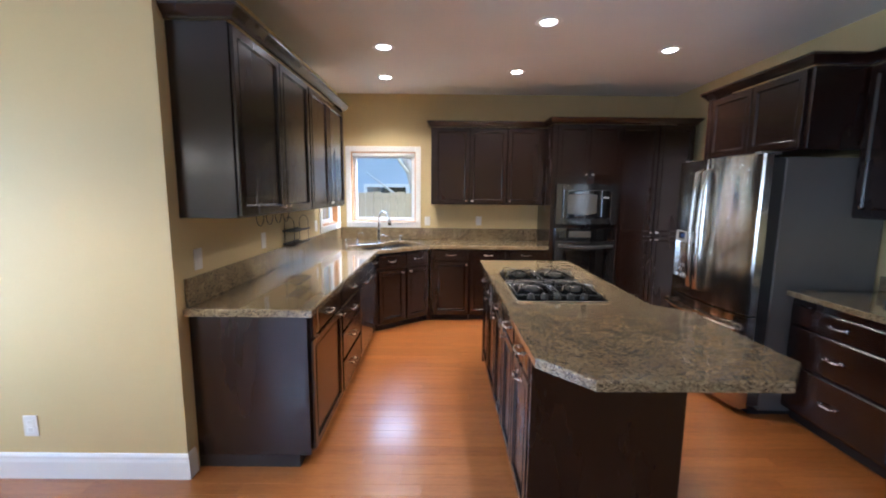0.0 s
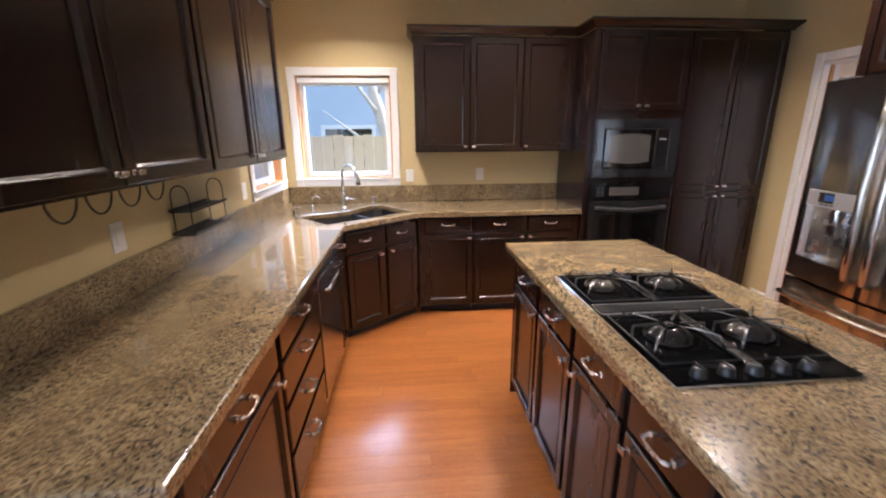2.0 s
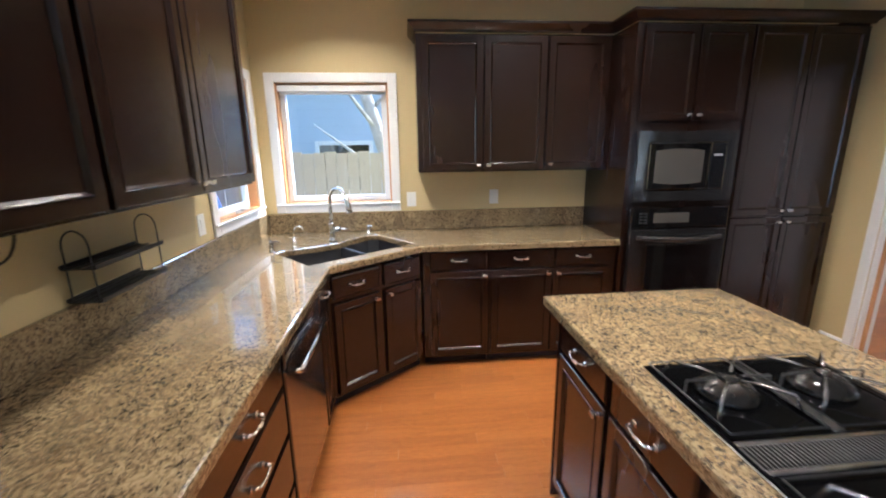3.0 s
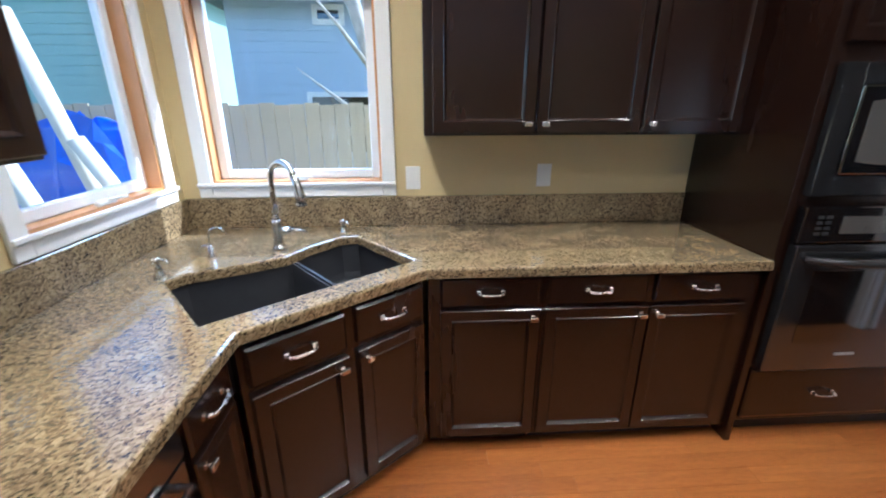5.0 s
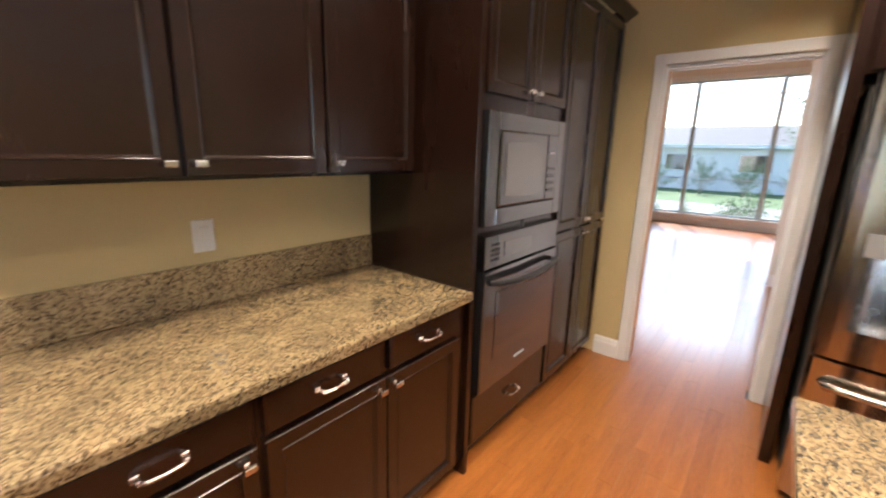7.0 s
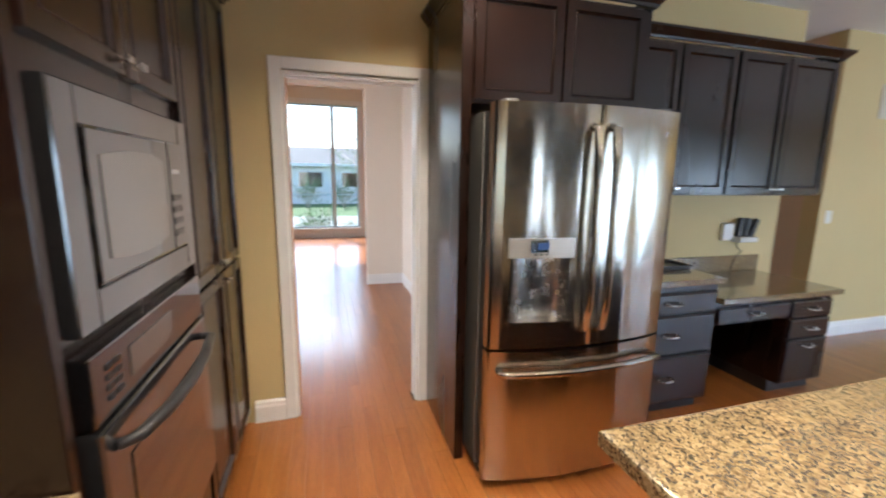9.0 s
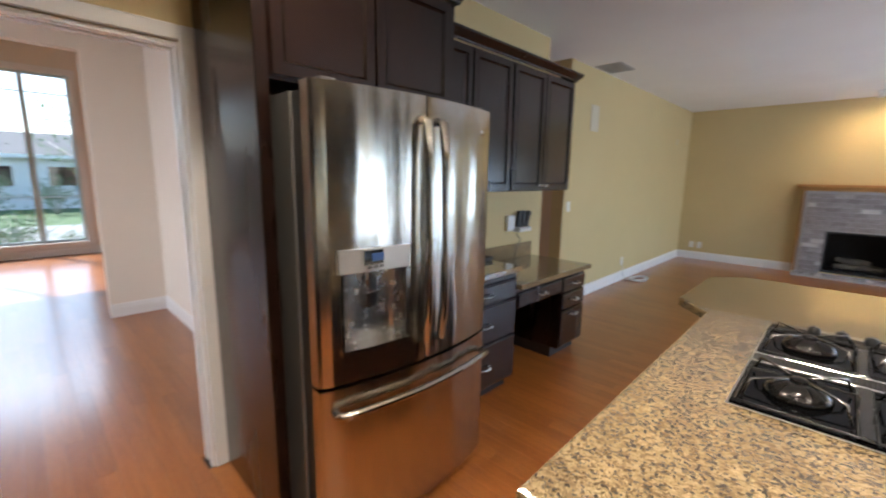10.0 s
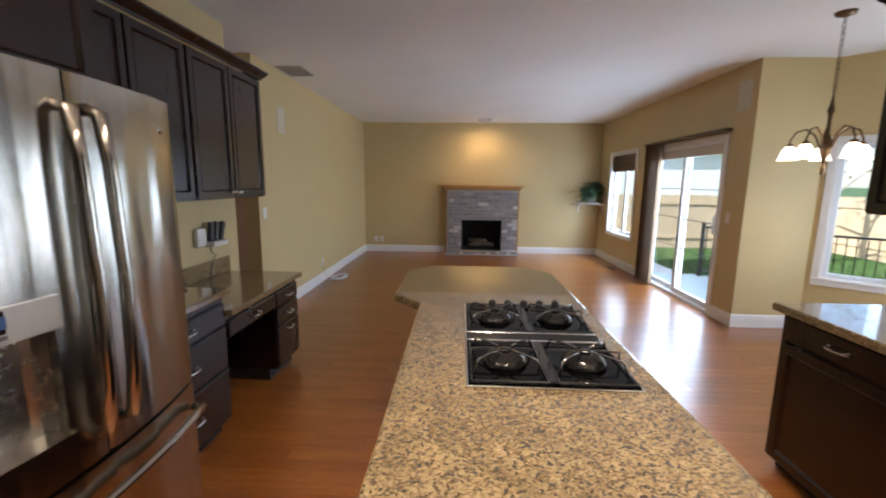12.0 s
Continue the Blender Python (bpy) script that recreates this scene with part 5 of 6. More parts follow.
box(bm, -0.46, -0.50, 0.065, 0.46, 0.0, 0.081)
part("firebox", bm, SOOT, fp, "sooty black firebox")
bm = bmesh.new()
frame_bars(bm, 0.86, 0.655, 0.03, FD - 0.025, FD - 0.011, 0.003, base=True)
part("firebox_frame", bm, BLACK_METAL, fp, m=pose(-0.43, 0, 0.08))
for k, (lx, ly, tilt, ln) in enumerate(((0.0, -0.12, 3, 0.56), (-0.05, -0.24, -6, 0.50), (0.06, -0.17, 10, 0.40))):
    bm = bmesh.new()
    zz = 0.15 + (0.085 if k == 2 else 0)
    tube(bm, [(lx - ln / 2, ly, zz), (lx - ln / 5, ly + 0.02, zz + 0.015), (lx + ln / 5, ly - 0.01, zz + 0.01), (lx + ln / 2, ly + 0.02, zz + tilt * 0.004)], [0.04, 0.05, 0.048, 0.036], 9)
    part("log", bm, LOG, fp)
bm = bmesh.new()
for k in range(7):
    tube(bm, [(-0.24 + k * 0.08, -0.32, 0.105), (-0.24 + k * 0.08, -0.04, 0.105), (-0.24 + k * 0.08, -0.02, 0.16)], 0.007, 6)
tube(bm, [(-0.26, -0.06, 0.094), (0.26, -0.06, 0.094)], 0.009, 6)
tube(bm, [(-0.26, -0.30, 0.094), (0.26, -0.30, 0.094)], 0.009, 6)
part("log_grate", bm, BLACK_METAL, fp)
part("hearth", boxed(-FW - 0.02, 0.0005, 0.0005, FW + 0.02, 0.37, 0.030, bevel=0.004), MORTAR, fp, "low brick hearth")
BL, BH, GAP = 0.198, 0.062, 0.010
brick_full = mesh_of(boxed(0, 0, 0, BL, 0.020, BH, bevel=0.004), BRICK, "brick")
brick_half = mesh_of(boxed(0, 0, 0, (BL - GAP) / 2, 0.020, BH, bevel=0.004), BRICK, "brick")
rng = random.Random(4)
for r in range(int(FH / (BH + GAP))):
    z = 0.034 + r * (BH + GAP)
    x = -FW + 0.002
    first = r % 2
    while x < FW - 0.05:
        half = first or x + BL > FW
        wdt = (BL - GAP) / 2 if half else BL
        if x + wdt > FW + 0.004:
            break
        if not (x + wdt > -0.432 and x < 0.432 and z < 0.735 and z + BH > 0.06):
            placed("brick", brick_half if half else brick_full, fp, pose(x, FD - 0.012 + rng.uniform(0, 0.004), z))
        elif x < -0.432 < x + wdt or x < 0.432 < x + wdt:
            a, b = (x, -0.436) if x < -0.432 else (0.436, x + wdt)
            if b - a > 0.03:
                part("brick", boxed(a, 0, 0, b, 0.020, BH, bevel=0.004), BRICK, fp, m=pose(0, FD - 0.012 + rng.uniform(0, 0.004), z))
        x += wdt + GAP
        first = 0
x = -FW
while x + BH < FW + 0.03:
    part("brick", boxed(0, 0, 0, BH, 0.165, 0.022, bevel=0.004), BRICK, fp, m=pose(x, FD + 0.004, 0.0305))
    x += BH + GAP

sh = thing("corner_shelf", "white corner shelf on carved brackets", "shelf", pose(SLIDE_X, LIVING_Y, 1.10))
bm = bmesh.new()
prism(bm, [(0.001, 0.001), (0.52, 0.001), (0.52, 0.10), (0.14, 0.34), (0.001, 0.34)], 0.0, 0.024, 0.004)
part("shelf_board", bm, TRIM, sh)
for x, y, rz in ((0.44, 0.001, 0), (0.001, 0.26, -90)):
    bm = bmesh.new()
    prism(bm, [(0, 0), (0.10, 0), (0.092, -0.03), (0.045, -0.055), (0.030, -0.10), (0.028, -0.17), (0, -0.19)][::-1], -0.014, 0.014, 0.003)
    part("bracket", bm, TRIM, sh, m=pose(x, y, -0.0005, 90, 0, 90 + rz if rz == 0 else 0))
pl = thing("potted_plant", "leafy green plant in a pale pot on the corner shelf", "plant", pose(SLIDE_X + 0.21, LIVING_Y + 0.17, 1.1245))
bm = bmesh.new()
lathe(bm, [(0.0, 0), (0.055, 0), (0.075, 0.10), (0.082, 0.11), (0.076, 0.115), (0.070, 0.10), (0.0, 0.095)], 20)
part("pot", bm, POT, pl)
bm = bmesh.new()
rng = random.Random(9)
stems = bmesh.new()
for k in range(95):
    a, lift = rng.uniform(0, 2 * math.pi), rng.uniform(0.2, 1.25)
    reach = rng.uniform(0.18, 0.52)
    if math.cos(a) < 0:
        reach *= 0.42
    if math.sin(a) < 0:
        reach *= 0.36
    tip = Vector((math.cos(a) * reach, math.sin(a) * reach, 0.10 + 0.38 * math.sin(lift) - 0.12 * reach / 0.3))
    midp = Vector((tip.x * 0.5, tip.y * 0.5, 0.10 + (tip.z - 0.10) * 0.8 + 0.05))
    tube(stems, [(0, 0, 0.09), midp, tip], [0.003, 0.0025, 0.0015], 5)
    for j in range(5):
        f = 0.45 + 0.14 * j
        c = midp.lerp(tip, (f - 0.4) / 0.6) + Vector((rng.uniform(-.02, .02), rng.uniform(-.02, .02), rng.uniform(-.015, .02)))
        d = Vector((math.cos(a + rng.uniform(-1.2, 1.2)), math.sin(a + rng.uniform(-1.2, 1.2)), rng.uniform(-0.6, 0.25))).normalized()
        s = d.cross(Vector((0, 0, 1))).normalized()
        u = s.cross(d)
        ln, wd = rng.uniform(0.07, 0.12), rng.uniform(0.022, 0.036)
        q = [c, c + d * ln * 0.4 + s * wd - u * 0.006, c + d * ln, c + d * ln * 0.4 - s * wd - u * 0.006, c + d * ln * 0.45 + u * 0.004]
        v = [bm.verts.new(p) for p in q]
        for t3 in ((0, 1, 4), (1, 2, 4), (2, 3, 4), (3, 0, 4)):
            bm.faces.new([v[i] for i in t3])
part("stems", stems, LEAF, pl)
part("foliage", bm, LEAF, pl, "many small dark green leaves")

bl = thing("vertical_blind", "brown vertical blind stacked open beside the glass door", "blind", pose(SLIDE_X + 0.02, -1.60, 0))
part("head_rail", boxed(0.0, -0.02, 2.105, 0.09, 1.98, 2.135, bevel=0.004), BRONZE, bl, "dark bronze head rail")
slat = mesh_of(boxed(0, -0.0015, 0.02, 0.085, 0.0015, 2.105), BLIND, "slat")
for k in range(15):
    placed("slat", slat, bl, pose(0.004, 0.0 + k * 0.031, 0, 0, 0, 24 + (k % 3) * 5))

rs = thing("roman_shade", "brown woven shade half raised in the window", "window shade", pose(SLIDE_X - 0.03, -3.25, 2.045))
for k in range(5):
    part("fold", boxed(-0.006 - k * 0.004, 0.0, -0.075 - k * 0.055, 0.010 + (k % 2) * 0.006, 1.10, -0.012 - k * 0.055, bevel=0.005), SHADE_CLOTH, rs)
part("head_rail", boxed(-0.03, 0.0, -0.012, 0.012, 1.10, 0.0), SHADE_CLOTH, rs)

for nm, x, y, z, turn, w, h in (("wall_speaker", LIVING_X, 0.245, 2.21, -90, 0.20, 0.30), ("wall_speaker", SLIDE_X, 0.48, 2.445, 90, 0.20, 0.30), ("wall_sensor", LIVING_X, -3.1, 2.17, -90, 0.06, 0.09)):
    ob = thing(nm, "white in-wall grille on the tan wall", "speaker", pose(x, y, z, 0, 0, turn))
    bm = bmesh.new()
    frame_bars(bm, w, h, 0.012, -0.008, -0.0005, 0.002)
    part("frame", bm, GRILLE, ob, m=pose(-w / 2, 0, -h / 2))
    part("grille", boxed(-w / 2 + 0.0125, -0.006, -h / 2 + 0.0125, w / 2 - 0.0125, -0.0005, h / 2 - 0.0125), GRILLE, ob)

cv = thing("ceiling_vent", "grey slatted ceiling air vent", "vent", pose(3.985, 0.20, CEIL))
bm = bmesh.new()
frame_bars(bm, 0.30, 0.42, 0.022, -0.008, -0.0005, 0.002)
bmesh.ops.rotate(bm, verts=bm.verts, cent=(0, 0, 0), matrix=Matrix.Rotation(radians(-90), 3, 'X'))
part("frame", bm, VENT, cv, m=pose(-0.15, -0.21, -0.0085))
for k in range(14):
    part("slat", boxed(-0.127, -0.004, -0.010, 0.127, 0.004, -0.001), VENT, cv, m=pose(0, -0.18 + k * 0.0275, 0, 25, 0, 0))
fv = thing("floor_vent", "brown floor air register near the window", "vent", pose(-0.70, -2.37, 0.0))
part("frame", boxed(-0.06, -0.16, 0.0005, 0.06, 0.16, 0.005, bevel=0.001), BRONZE, fv)
for k in range(9):
    part("slat", boxed(-0.045, -0.135 + k * 0.033, 0.0052, 0.045, -0.120 + k * 0.033, 0.007), BLACK_METAL, fv)

cb = thing("coiled_cable", "white cable coiled loosely on the wood floor", "cable", pose(4.0, -1.22, 0.0))
rng = random.Random(2)
bm = bmesh.new()
pts = [(0.10 * math.cos(a) * (1 + 0.25 * math.sin(a * 0.7)) - 0.02, 0.17 * math.sin(a) * (1 + 0.2 * math.cos(a * 1.3)), 0.006 + 0.004 * (1 + math.sin(a * 2.3)) + 0.0012 * i / 4) for i, a in enumerate(np.linspace(0, 9.5 * math.pi, 90))]
tube(bm, pts, 0.0055, 6)
tube(bm, [pts[-1], (0.08, 0.20, 0.012), (0.13, 0.22, 0.10), (0.16, 0.21, 0.28)], 0.0045, 6)
part("cord", bm, CABLE, cb)

ch = thing("chandelier", "bronze chandelier with frosted bell shades, lit", "chandelier", pose(-0.70, 1.78, 0))
bm = bmesh.new()
lathe(bm, [(0.0, CEIL - 0.0005), (0.065, CEIL - 0.0005), (0.06, CEIL - 0.02), (0.02, CEIL - 0.035), (0.0, CEIL - 0.036)], 20)
part("canopy", bm, BRONZE, ch)
for k in range(13):
    bm = bmesh.new()
    zc = CEIL - 0.05 - k * 0.040
    tube(bm, [((0.011 * math.cos(a)) * (k % 2), (0.011 * math.cos(a)) * (1 - k % 2), zc + 0.024 * math.sin(a)) for a in np.linspace(0, 2 * math.pi, 10)[:-1]], 0.003, 5, True)
    part("chain_link", bm, BRONZE, ch)
bm = bmesh.new()
lathe(bm, [(0.0, 1.60), (0.012, 1.61), (0.022, 1.64), (0.010, 1.68), (0.016, 1.72), (0.034, 1.78), (0.030, 1.86), (0.012, 1.92), (0.012, 2.04), (0.024, 2.08), (0.012, 2.13), (0.0, 2.245)], 16)
part("column", bm, BRONZE, ch)
for k in range(5):
    a = 2 * math.pi * k / 5 + 0.35
    c, s = math.cos(a), math.sin(a)
    bm = bmesh.new()
    tube(bm, [(c * r, s * r, z) for r, z in ((0.03, 1.80), (0.07, 1.90), (0.13, 1.955), (0.19, 1.935), (0.22, 1.87), (0.22, 1.845))], 0.0075, 8)
    arm = part("arm", bm, BRONZE, ch)
    bm = bmesh.new()
    lathe(bm, [(0.0, 1.85), (0.022, 1.848), (0.026, 1.828), (0.0, 1.826)], 14, (c * 0.22, s * 0.22, 0))
    part("socket", bm, BRONZE, arm)
    bm = bmesh.new()
    lathe(bm, [(0.024, 1.826), (0.038, 1.812), (0.050, 1.78), (0.060, 1.738), (0.072, 1.724), (0.068, 1.723), (0.055, 1.740), (0.044, 1.78), (0.022, 1.815)], 22, (c * 0.22, s * 0.22, 0), False)
    part("shade", bm, LAMP_SHADE, arm, "glowing frosted glass bell shade")

# ---- outside ----
GZ = -0.55
bm = bmesh.new()
box(bm, -900, -900, GZ - 0.3, 900, 900, GZ)
structure("ground", bm, GRASS_GROUND, "green lawn around the house")
structure("foundation", boxed(-2.2, -4.03, GZ, 11.95, 8.6, -0.17), MORTAR, "house foundation")
structure("driveway", boxed(15.0, -40, GZ, 23, 50, GZ + 0.02), DRIVE, "pale concrete driveway and street")

dk_ob = thing("deck", "grey painted timber deck outside the glass door", "deck")
board = 0
y = -2.78
lim = [(-2.4, -2.75), (-5.6, 0.16)]
while y < 3.9:
    x_in = -1.06 if y < 0.5 else (-2.34 if y < 3.0 else -1.9)
    x_out = -2.45 - (y + 2.75) * 1.10 if y < 0.16 else -5.6
    if x_in - x_out > 0.2:
        part("board", boxed(x_out, y, -0.19, x_in, y + 0.137, -0.155, bevel=0.003), DECK, dk_ob)
    y += 0.143
part("skirt", boxed(-4.0, -2.6, GZ, -1.3, -2.56, -0.20), DECK, dk_ob)
for x, y in ((-1.3, -2.5), (-2.3, -2.4), (-5.4, 0.3), (-5.4, 3.7), (-2.6, 3.7)):
    part("post", boxed(x - 0.05, y - 0.05, GZ, x + 0.05, y + 0.05, -0.191), DECK, dk_ob)

rail = thing("deck_railing", "black metal railing along the deck edge", "railing")
p0, p1 = Vector((-2.40, -2.62)), Vector((-5.45, 0.16))
ln = (p1 - p0).length
ang = math.degrees(math.atan2((p1 - p0).y, (p1 - p0).x))
rm = pose(p0.x, p0.y, -0.155, 0, 0, ang)
for zz in (0.09, 0.90):
    part("rail", boxed(0, -0.02, zz, ln, 0.02, zz + 0.035, bevel=0.004), BLACK_METAL, rail, m=rm)
for k in range(4):
    part("post", boxed(k * ln / 3 - 0.03, -0.03, 0, k * ln / 3 + 0.03, 0.03, 1.0, bevel=0.004), BLACK_METAL, rail, m=rm)
bal = mesh_of(boxed(-0.008, -0.008, 0.125, 0.008, 0.008, 0.90), BLACK_METAL, "baluster")
for k in range(int(ln / 0.115)):
    placed("baluster", bal, rail, rm @ pose(0.06 + k * 0.115, 0, 0))


def fence(label, p, q, h, every=0.145):
    p, q = Vector(p), Vector(q)
    ln = (q - p).length
    m = pose(p.x, p.y, GZ, 0, 0, math.degrees(math.atan2((q - p).y, (q - p).x)))
    ob = thing("wooden_fence", label, "fence", m)
    me = [mesh_of(boxed(0, -0.009, 0.03, every - 0.006, 0.009, h + dz, bevel=0.002), FENCE, "board") for dz in (0.0, 0.012, -0.01)]
    for k in range(int(ln / every)):
        placed("board", me[(k * 7) % 3], ob, pose(k * every, ((k * 5) % 3) * 0.002, 0))
    for zz in (0.35, h - 0.3):
        part("rail", boxed(0, 0.0135, zz, ln, 0.05, zz + 0.085), FENCE, ob)
    for k in range(int(ln / 2.4) + 1):
        part("post", boxed(k * 2.4, 0.0515, 0, k * 2.4 + 0.09, 0.14, h - 0.05), FENCE, ob)
    return ob


fence("sunlit cedar board fence behind the sink window", (-6.0, 8.55), (6.0, 8.55), 2.08)
fence("sunlit cedar board fence at the end of the lawn", (-16.0, -8.6), (6.0, -8.6), 1.75)
fence("sunlit cedar board fence beside the lawn", (-9.5, 8.5), (-9.5, -8.5), 1.75)


def house(label, x0, y0, x1, y1, h, siding, windows, ridge, m=None):
    """A neighbouring house with lapped siding towards -y, white trimmed windows and a gabled roof."""
    ob = thing("neighbour_house", label, "house", m)
    part("wall", boxed(x0, y0, GZ, x1, y1, GZ + h), siding, ob)
    lap = boxed(x0 - 0.01, y0 - 0.018, 0, x1 + 0.01, y0 - 0.001, 0.17)
    for v in lap.verts:
        if v.co.z > 0.1 and v.co.y < y0 - 0.01:
            v.co.y = y0 - 0.004
    lap_me = mesh_of(lap, siding, "siding_board")
    for k in range(int(h / 0.175)):
        placed("siding_board", lap_me, ob, pose(0, 0, GZ + k * 0.175))
    bm = bmesh.new()
    e = 0.5
    v = [bm.verts.new(p) for p in ((x0 - e, y0 - e, GZ + h - 0.05), (x1 + e, y0 - e, GZ + h - 0.05), (x1 + e, y1 + e, GZ + h - 0.05), (x0 - e, y1 + e, GZ + h - 0.05), (x0 - e, (y0 + y1) / 2, GZ + ridge), (x1 + e, (y0 + y1) / 2, GZ + ridge))]
    for f in ((0, 1, 5, 4), (2, 3, 4, 5), (0, 4, 3), (1, 2, 5), (3, 2, 1, 0)):
        bm.faces.new([v[i] for i in f])
    part("roof", bm, ROOF, ob)
    part("fascia", boxed(x0 - e - 0.02, y0 - e - 0.03, GZ + h - 0.22, x1 + e + 0.02, y0 - e, GZ + h - 0.02), TRIM, ob, "white fascia board")
    for wx, wz, ww, wh in windows:
        bm = bmesh.new()
        frame_bars(bm, ww, wh, 0.09, y0 - 0.06, y0 - 0.02, 0.0)
        w_ob = part("window", bm, TRIM, ob, m=pose(wx, 0, wz))
        part("pane", boxed(0.09, y0 - 0.035, 0.09, ww - 0.09, y0 - 0.02, wh - 0.09), BLACK_GLASS, w_ob)
    return ob


house("blue-grey neighbouring house with white trimmed windows", -2.35, 12.4, 11.0, 14.8, 3.9, SIDING, [(-0.88, 2.86, 0.55, 0.32), (-1.10, 0.6, 1.25, 1.17)], 5.6)
house("sage green neighbouring house behind the fence", -17.0, 13.0, -4.2, 21.0, 4.6, GREEN_SIDING, [(-8.2, 1.3, 1.0, 1.2)], 6.4)
house("distant pale house beyond the lawn fence", -20.0, -31.0, -4.0, -23.0, 4.2, PALE_SIDING, [(-8.0, 1.0, 1.2, 1.2)], 6.5)

house("pale cream single-storey house across the street", -16.0, 0.0, 4.0, 9.0, 2.9, PALE_SIDING, [(-12.2, 0.6, 1.8, 1.2), (-8.0, 0.6, 1.8, 1.2), (-5.0, 0.6, 1.4, 1.2)], 4.3, pose(33.0, -1.0, 0, 0, 0, -90))

tp = thing("tarp_covered_pile", "blue tarpaulin over a pile of timber", "tarp", pose(-1.95, 7.95, GZ))
bm = bmesh.new()
nx, ny = 16, 12
rng = random.Random(5)
grid = []
for j in range(ny + 1):
    row = []
    for i in range(nx + 1):
        u, v = i / nx * 2 - 1, j / ny * 2 - 1
        hgt = 1.95 * (1 - abs(u) ** 3) * (1 - abs(v) ** 4) + 0.10 * rng.uniform(-1, 1) * (1 - max(abs(u), abs(v)) ** 6)
        row.append(bm.verts.new((u * 0.95 + 0.05 * rng.uniform(-1, 1), v * 0.42 + 0.02 * rng.uniform(-1, 1), max(0.02, hgt))))
    grid.append(row)
for j in range(ny):
    for i in range(nx):
        bm.faces.new((grid[j][i], grid[j][i + 1], grid[j + 1][i + 1], grid[j + 1][i]))
part("sheet", bm, TARP, tp)
part("timber", boxed(-0.85, -0.25, 0.0, 0.85, 0.25, 0.75, bevel=0.01), POLE, tp)

for k, (a, b) in enumerate((((-1.075, 7.30, GZ), (-1.72, 7.30, 2.10)), ((-0.45, 7.18, GZ), (-1.41, 7.20, 1.30)), ((-1.06, 6.90, GZ), (-1.70, 6.90, 1.37)))):
    ob = thing("leaning_post", "bleached timber post leaning outside the window", "timber post")
    bm = bmesh.new()
    tube(bm, [a, b], 0.055, 4)
    part("post", bm, POLE, ob)


def tree(label, x, y, lean, height, seed, leaves=900, spread=1.6, base_r=0.14, leaf_from=0.0):
    rng = random.Random(seed)
    ob = thing("tree", label, "tree", pose(x, y, GZ))
    bm = bmesh.new()
    tips = []
    trunk = [Vector((lean * t ** 1.3 + 0.05 * math.sin(5 * t + seed), 0.06 * math.sin(4 * t), height * t)) for t in np.linspace(0, 1, 8)]
    tube(bm, trunk, [base_r * (1 - 0.8 * t) for t in np.linspace(0, 1, 8)], 9)
    for k in range(11):
        t = 0.30 + 0.065 * k
        i = min(int(t * 7), 6)
        root = trunk[i].lerp(trunk[i + 1], t * 7 - i)
        a = k * 2.4 + seed
        r = spread * (1.15 - t)
        mid_ = root + Vector((math.cos(a) * r * 0.5, math.sin(a) * r * 0.5, 0.35 * r + 0.15))
        tip = root + Vector((math.cos(a) * r, math.sin(a) * r, 0.6 * r + 0.3))
        tube(bm, [root, mid_, tip], [base_r * 0.38 * (1.1 - t), base_r * 0.22 * (1.1 - t), 0.008], 6)
        tips += [(mid_, 0.3), (tip, 0.45), (mid_.lerp(tip, 0.5), 0.4)]
    part("trunk", bm, BARK, ob)
    tips = [t for t in tips if t[0].z > leaf_from]
    bm = bmesh.new()
    for k in range(leaves):
        c, s = rng.choice(tips)
        p = c + Vector((rng.gauss(0, s * 0.6), rng.gauss(0, s * 0.6), rng.gauss(0, s * 0.5)))
        d = Vector((rng.uniform(-1, 1), rng.uniform(-1, 1), rng.uniform(-0.7, 0.5))).normalized()
        e = d.orthogonal().normalized() * 0.028
        v = [bm.verts.new(q) for q in (p, p + d * 0.05 + e, p + d * 0.11, p + d * 0.05 - e)]
        bm.faces.new(v)
    part("crown", bm, HEDGE, ob)


tree("pale-barked leaning tree behind the sink window", 1.08, 9.5, -1.5, 4.8, 3, 420, 1.5, 0.17, 3.6)
tree("leafy garden tree beyond the lawn", -8.0, -6.5, 0.4, 5.0, 7, 1400, 2.2)
tree("leafy garden tree by the street", 14.5, 3.4, 0.3, 4.2, 11, 1400, 1.9)
tree("leafy garden tree by the street", 25.0, 12.5, 0.3, 5.2, 12, 1600, 2.4)


def shrub(label, x, y, w, h, seed, n=520):
    rng = random.Random(seed)
    ob = thing("shrub", label, "shrub", pose(x, y, GZ))
    st, bm = bmesh.new(), bmesh.new()
    for k in range(26):
        a, r = rng.uniform(0, 6.28), rng.uniform(0.1, 1) * w
        tip = Vector((math.cos(a) * r, math.sin(a) * r, h * rng.uniform(0.5, 1.0) * (1 - 0.4 * (r / w) ** 2)))
        tube(st, [(0, 0, 0), (tip.x * 0.4, tip.y * 0.4, tip.z * 0.6), tip], [0.012, 0.008, 0.004], 5)
        for j in range(n // 26):
            p = Vector((tip.x * 0.4, tip.y * 0.4, tip.z * 0.6)).lerp(tip, rng.uniform(0, 1.1)) + Vector((rng.gauss(0, .07), rng.gauss(0, .07), rng.gauss(0, .06)))
            d = Vector((rng.uniform(-1, 1), rng.uniform(-1, 1), rng.uniform(-0.4, 0.8))).normalized()
            e = d.orthogonal().normalized() * 0.02
            bm.faces.new([bm.verts.new(q) for q in (p, p + d * 0.04 + e, p + d * 0.09, p + d * 0.04 - e)])
    part("stems", st, BARK, ob)
    part("leaves", bm, HEDGE, ob)


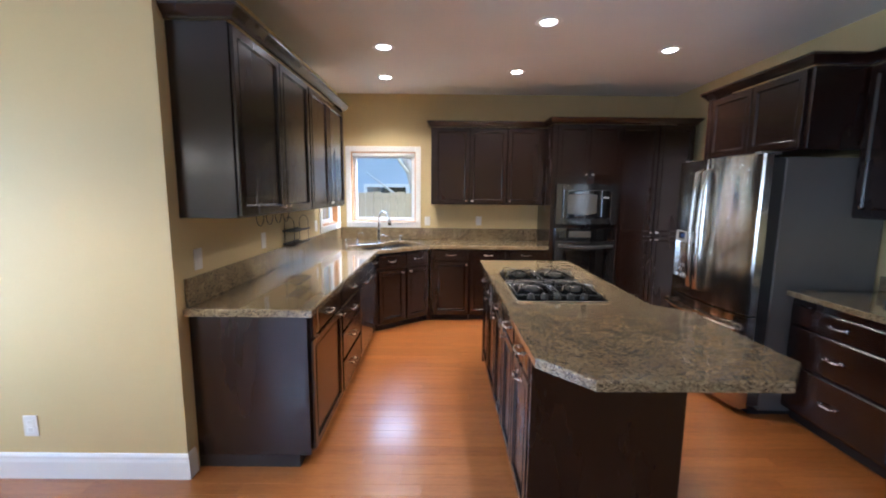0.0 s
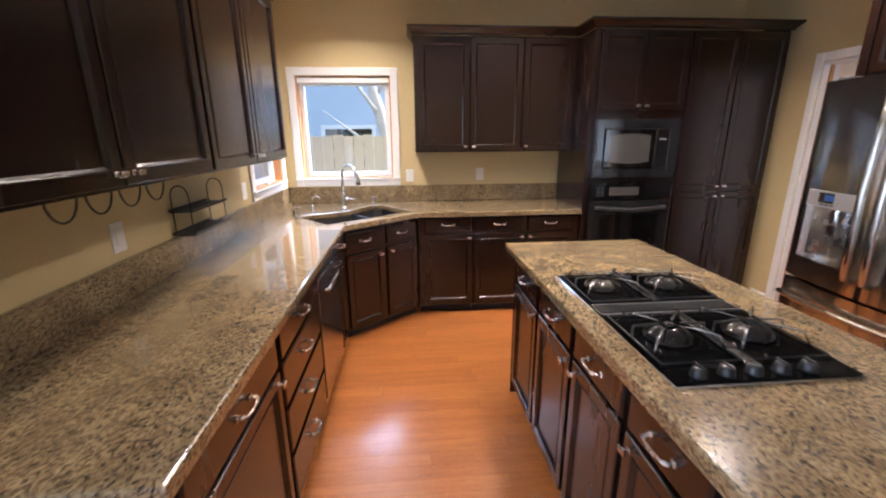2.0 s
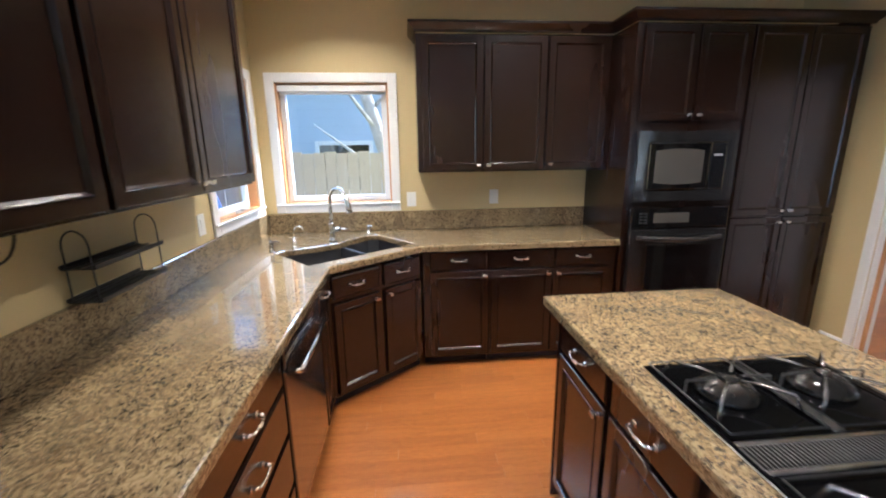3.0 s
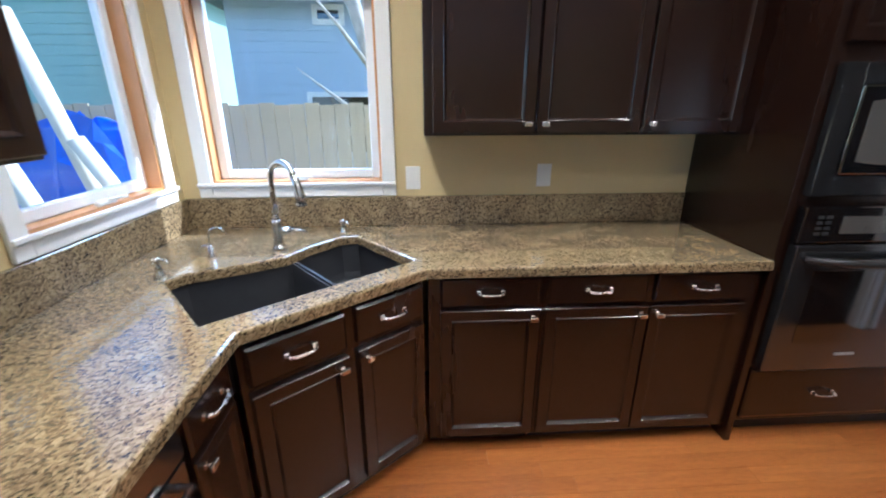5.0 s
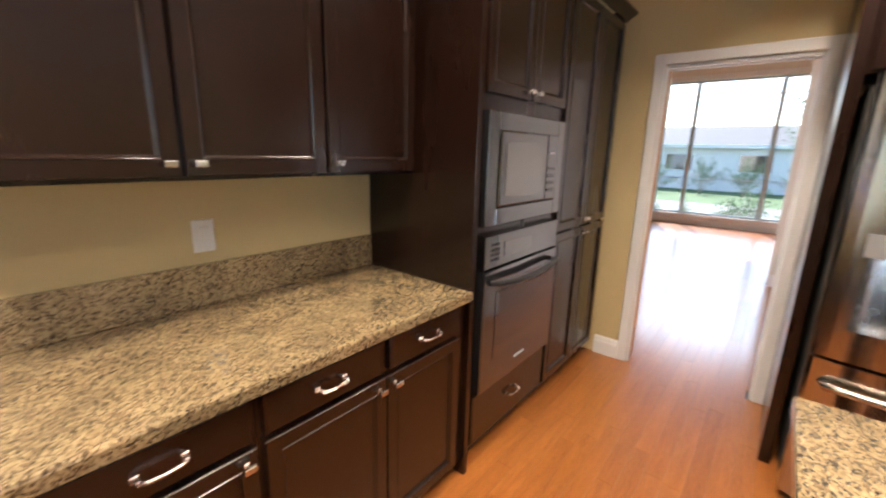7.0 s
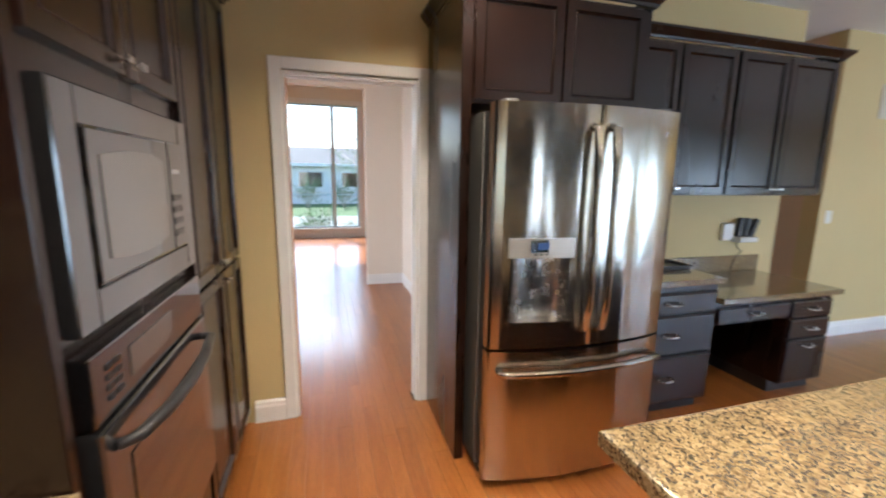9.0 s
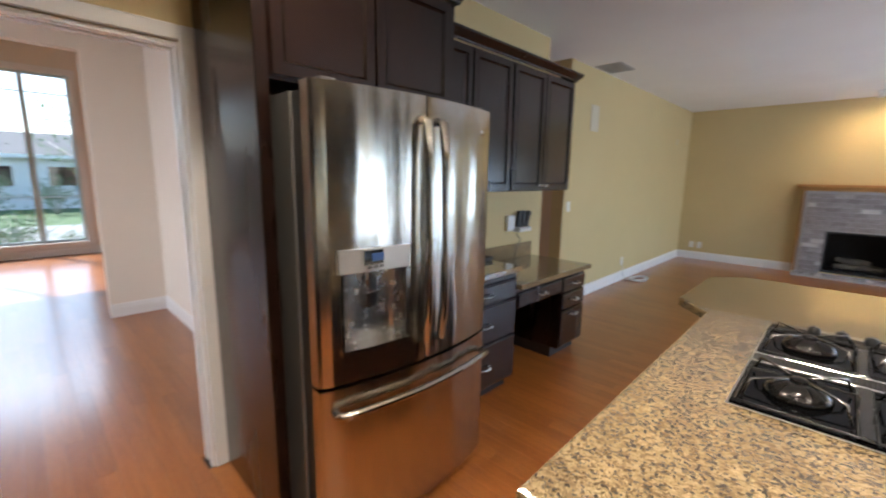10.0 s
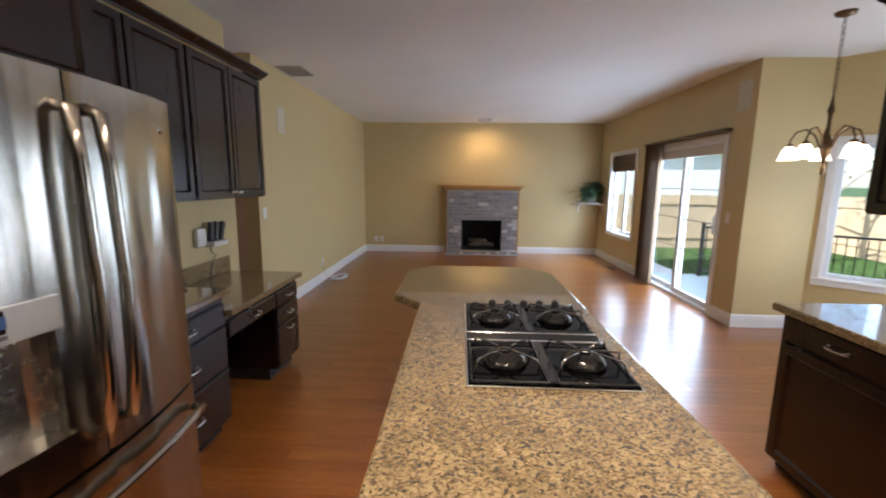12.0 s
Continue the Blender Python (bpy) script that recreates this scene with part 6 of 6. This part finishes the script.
for k, (x, y) in enumerate(((28.5, 4.0), (28.0, 6.2), (28.8, 8.3), (28.2, 10.6), (28.6, 1.8))):
    shrub("dense rounded shrub in front of the cream house", x, y, 1.3, 1.9 + 0.25 * (k % 3), 40 + k, 1500)
for k, (x, y, w, h) in enumerate(((13.3, 4.6, 0.5, 0.95), (13.5, 5.6, 0.6, 1.05), (13.2, 6.6, 0.5, 0.9), (13.6, 7.6, 0.6, 1.0), (14.6, 5.2, 0.8, 1.4))):
    shrub("green garden shrub under the front window", x, y, w, h, 20 + k)

# ---- oak floor boards, last ----
PW, RISE = 0.083, 0.012
LENGTHS = (0.62, 0.78, 0.94, 1.10, 1.26, 1.42)
board_me = [mesh_of(boxed(0.0002, 0.0002, -RISE, ln - 0.0002, PW - 0.0003, 0.0, bevel=0.0007), PLANK, "floor_board") for ln in LENGTHS]
floor_ob = bpy.data.objects["floor"]
rng = random.Random(17)
verts, faces = [], []


def rows_at(y):
    """The stretches of floor in x at this y."""
    out = []
    if y < BACK:
        x0 = SLIDE_X if y < NOOK_S - 0.02 else (LEFT if y > NOOK_N else None)
        if x0 is None:
            x0 = -2.15 + max(0, 1.20 - y) * 1.06 + max(0, y - 2.30) * 1.04
        x1 = LIVING_X if y < 0.88 else (5.6 if y < 1.60 else RIGHT)
        if 4.64 < y < 5.40:
            x1 = 11.8
        out.append((x0, x1))
    if y > 4.16 and not 4.64 < y < 5.40:
        out.append((4.146, 7.15 if y < 4.66 else 11.8))
    if 2.5 < y < 4.66:
        out.append((7.27, 11.8))
    return out


y = LIVING_Y
made = 0
while y < 8.45:
    for x0, x1 in rows_at(y + PW / 2):
        x = x0 - rng.uniform(0, 0.9)
        while x < x1 - 0.02:
            k = rng.randrange(6)
            a, b = max(x, x0), min(x + LENGTHS[k], x1)
            whole = a == x and b == x + LENGTHS[k]
            if whole and made < 300 and 1.0 < y < 5.75 and 0.1 < a and b < 4.0:
                placed("floor_board", board_me[k], floor_ob, pose(a, y, 0))
                made += 1
            elif b - a > 0.01:
                n = len(verts)
                c = 0.0007
                verts += [(a + 0.0004, y + 0.0002, -RISE), (b - 0.0004, y + 0.0002, -RISE), (b - 0.0004, y + PW - 0.0003, -RISE), (a + 0.0004, y + PW - 0.0003, -RISE)]
                verts += [(a + 0.0004, y + 0.0002, -c), (b - 0.0004, y + 0.0002, -c), (b - 0.0004, y + PW - 0.0003, -c), (a + 0.0004, y + PW - 0.0003, -c)]
                verts += [(a + c, y + c, 0), (b - c, y + c, 0), (b - c, y + PW - c, 0), (a + c, y + PW - c, 0)]
                for lo in (0, 4):
                    faces += [(n + lo + i, n + lo + (i + 1) % 4, n + lo + 4 + (i + 1) % 4, n + lo + 4 + i) for i in range(4)]
                faces.append((n + 8, n + 9, n + 10, n + 11))
            x += LENGTHS[k]
    y += PW
me = bpy.data.meshes.new("floor_boards")
me.from_pydata(verts, [], faces)
me.materials.append(PLANK_FIELD)
field = new("floor_boards", me)
field.parent = floor_ob
tagged(field, "glossy orange oak strip floor boards", "", "", "stuff")

# lawn grass near the deck
rng = random.Random(31)
verts, faces = [], []
for k in range(26000):
    x, yy = rng.uniform(-9.3, 0.5), rng.uniform(-8.4, -2.9)
    if x > -1.1 and yy > -4.2:
        continue
    a, hgt, wd = rng.uniform(0, 6.28), rng.uniform(0.05, 0.11), rng.uniform(0.006, 0.012)
    n = len(verts)
    verts += [(x - math.cos(a) * wd, yy - math.sin(a) * wd, GZ), (x + math.cos(a) * wd, yy + math.sin(a) * wd, GZ), (x + rng.uniform(-.03, .03), yy + rng.uniform(-.03, .03), GZ + hgt)]
    faces.append((n, n + 1, n + 2))
me = bpy.data.meshes.new("grass")
me.from_pydata(verts, [], faces)
me.materials.append(GRASS)
tagged(new("grass", me), "short green lawn grass", "grass", "", "stuff")
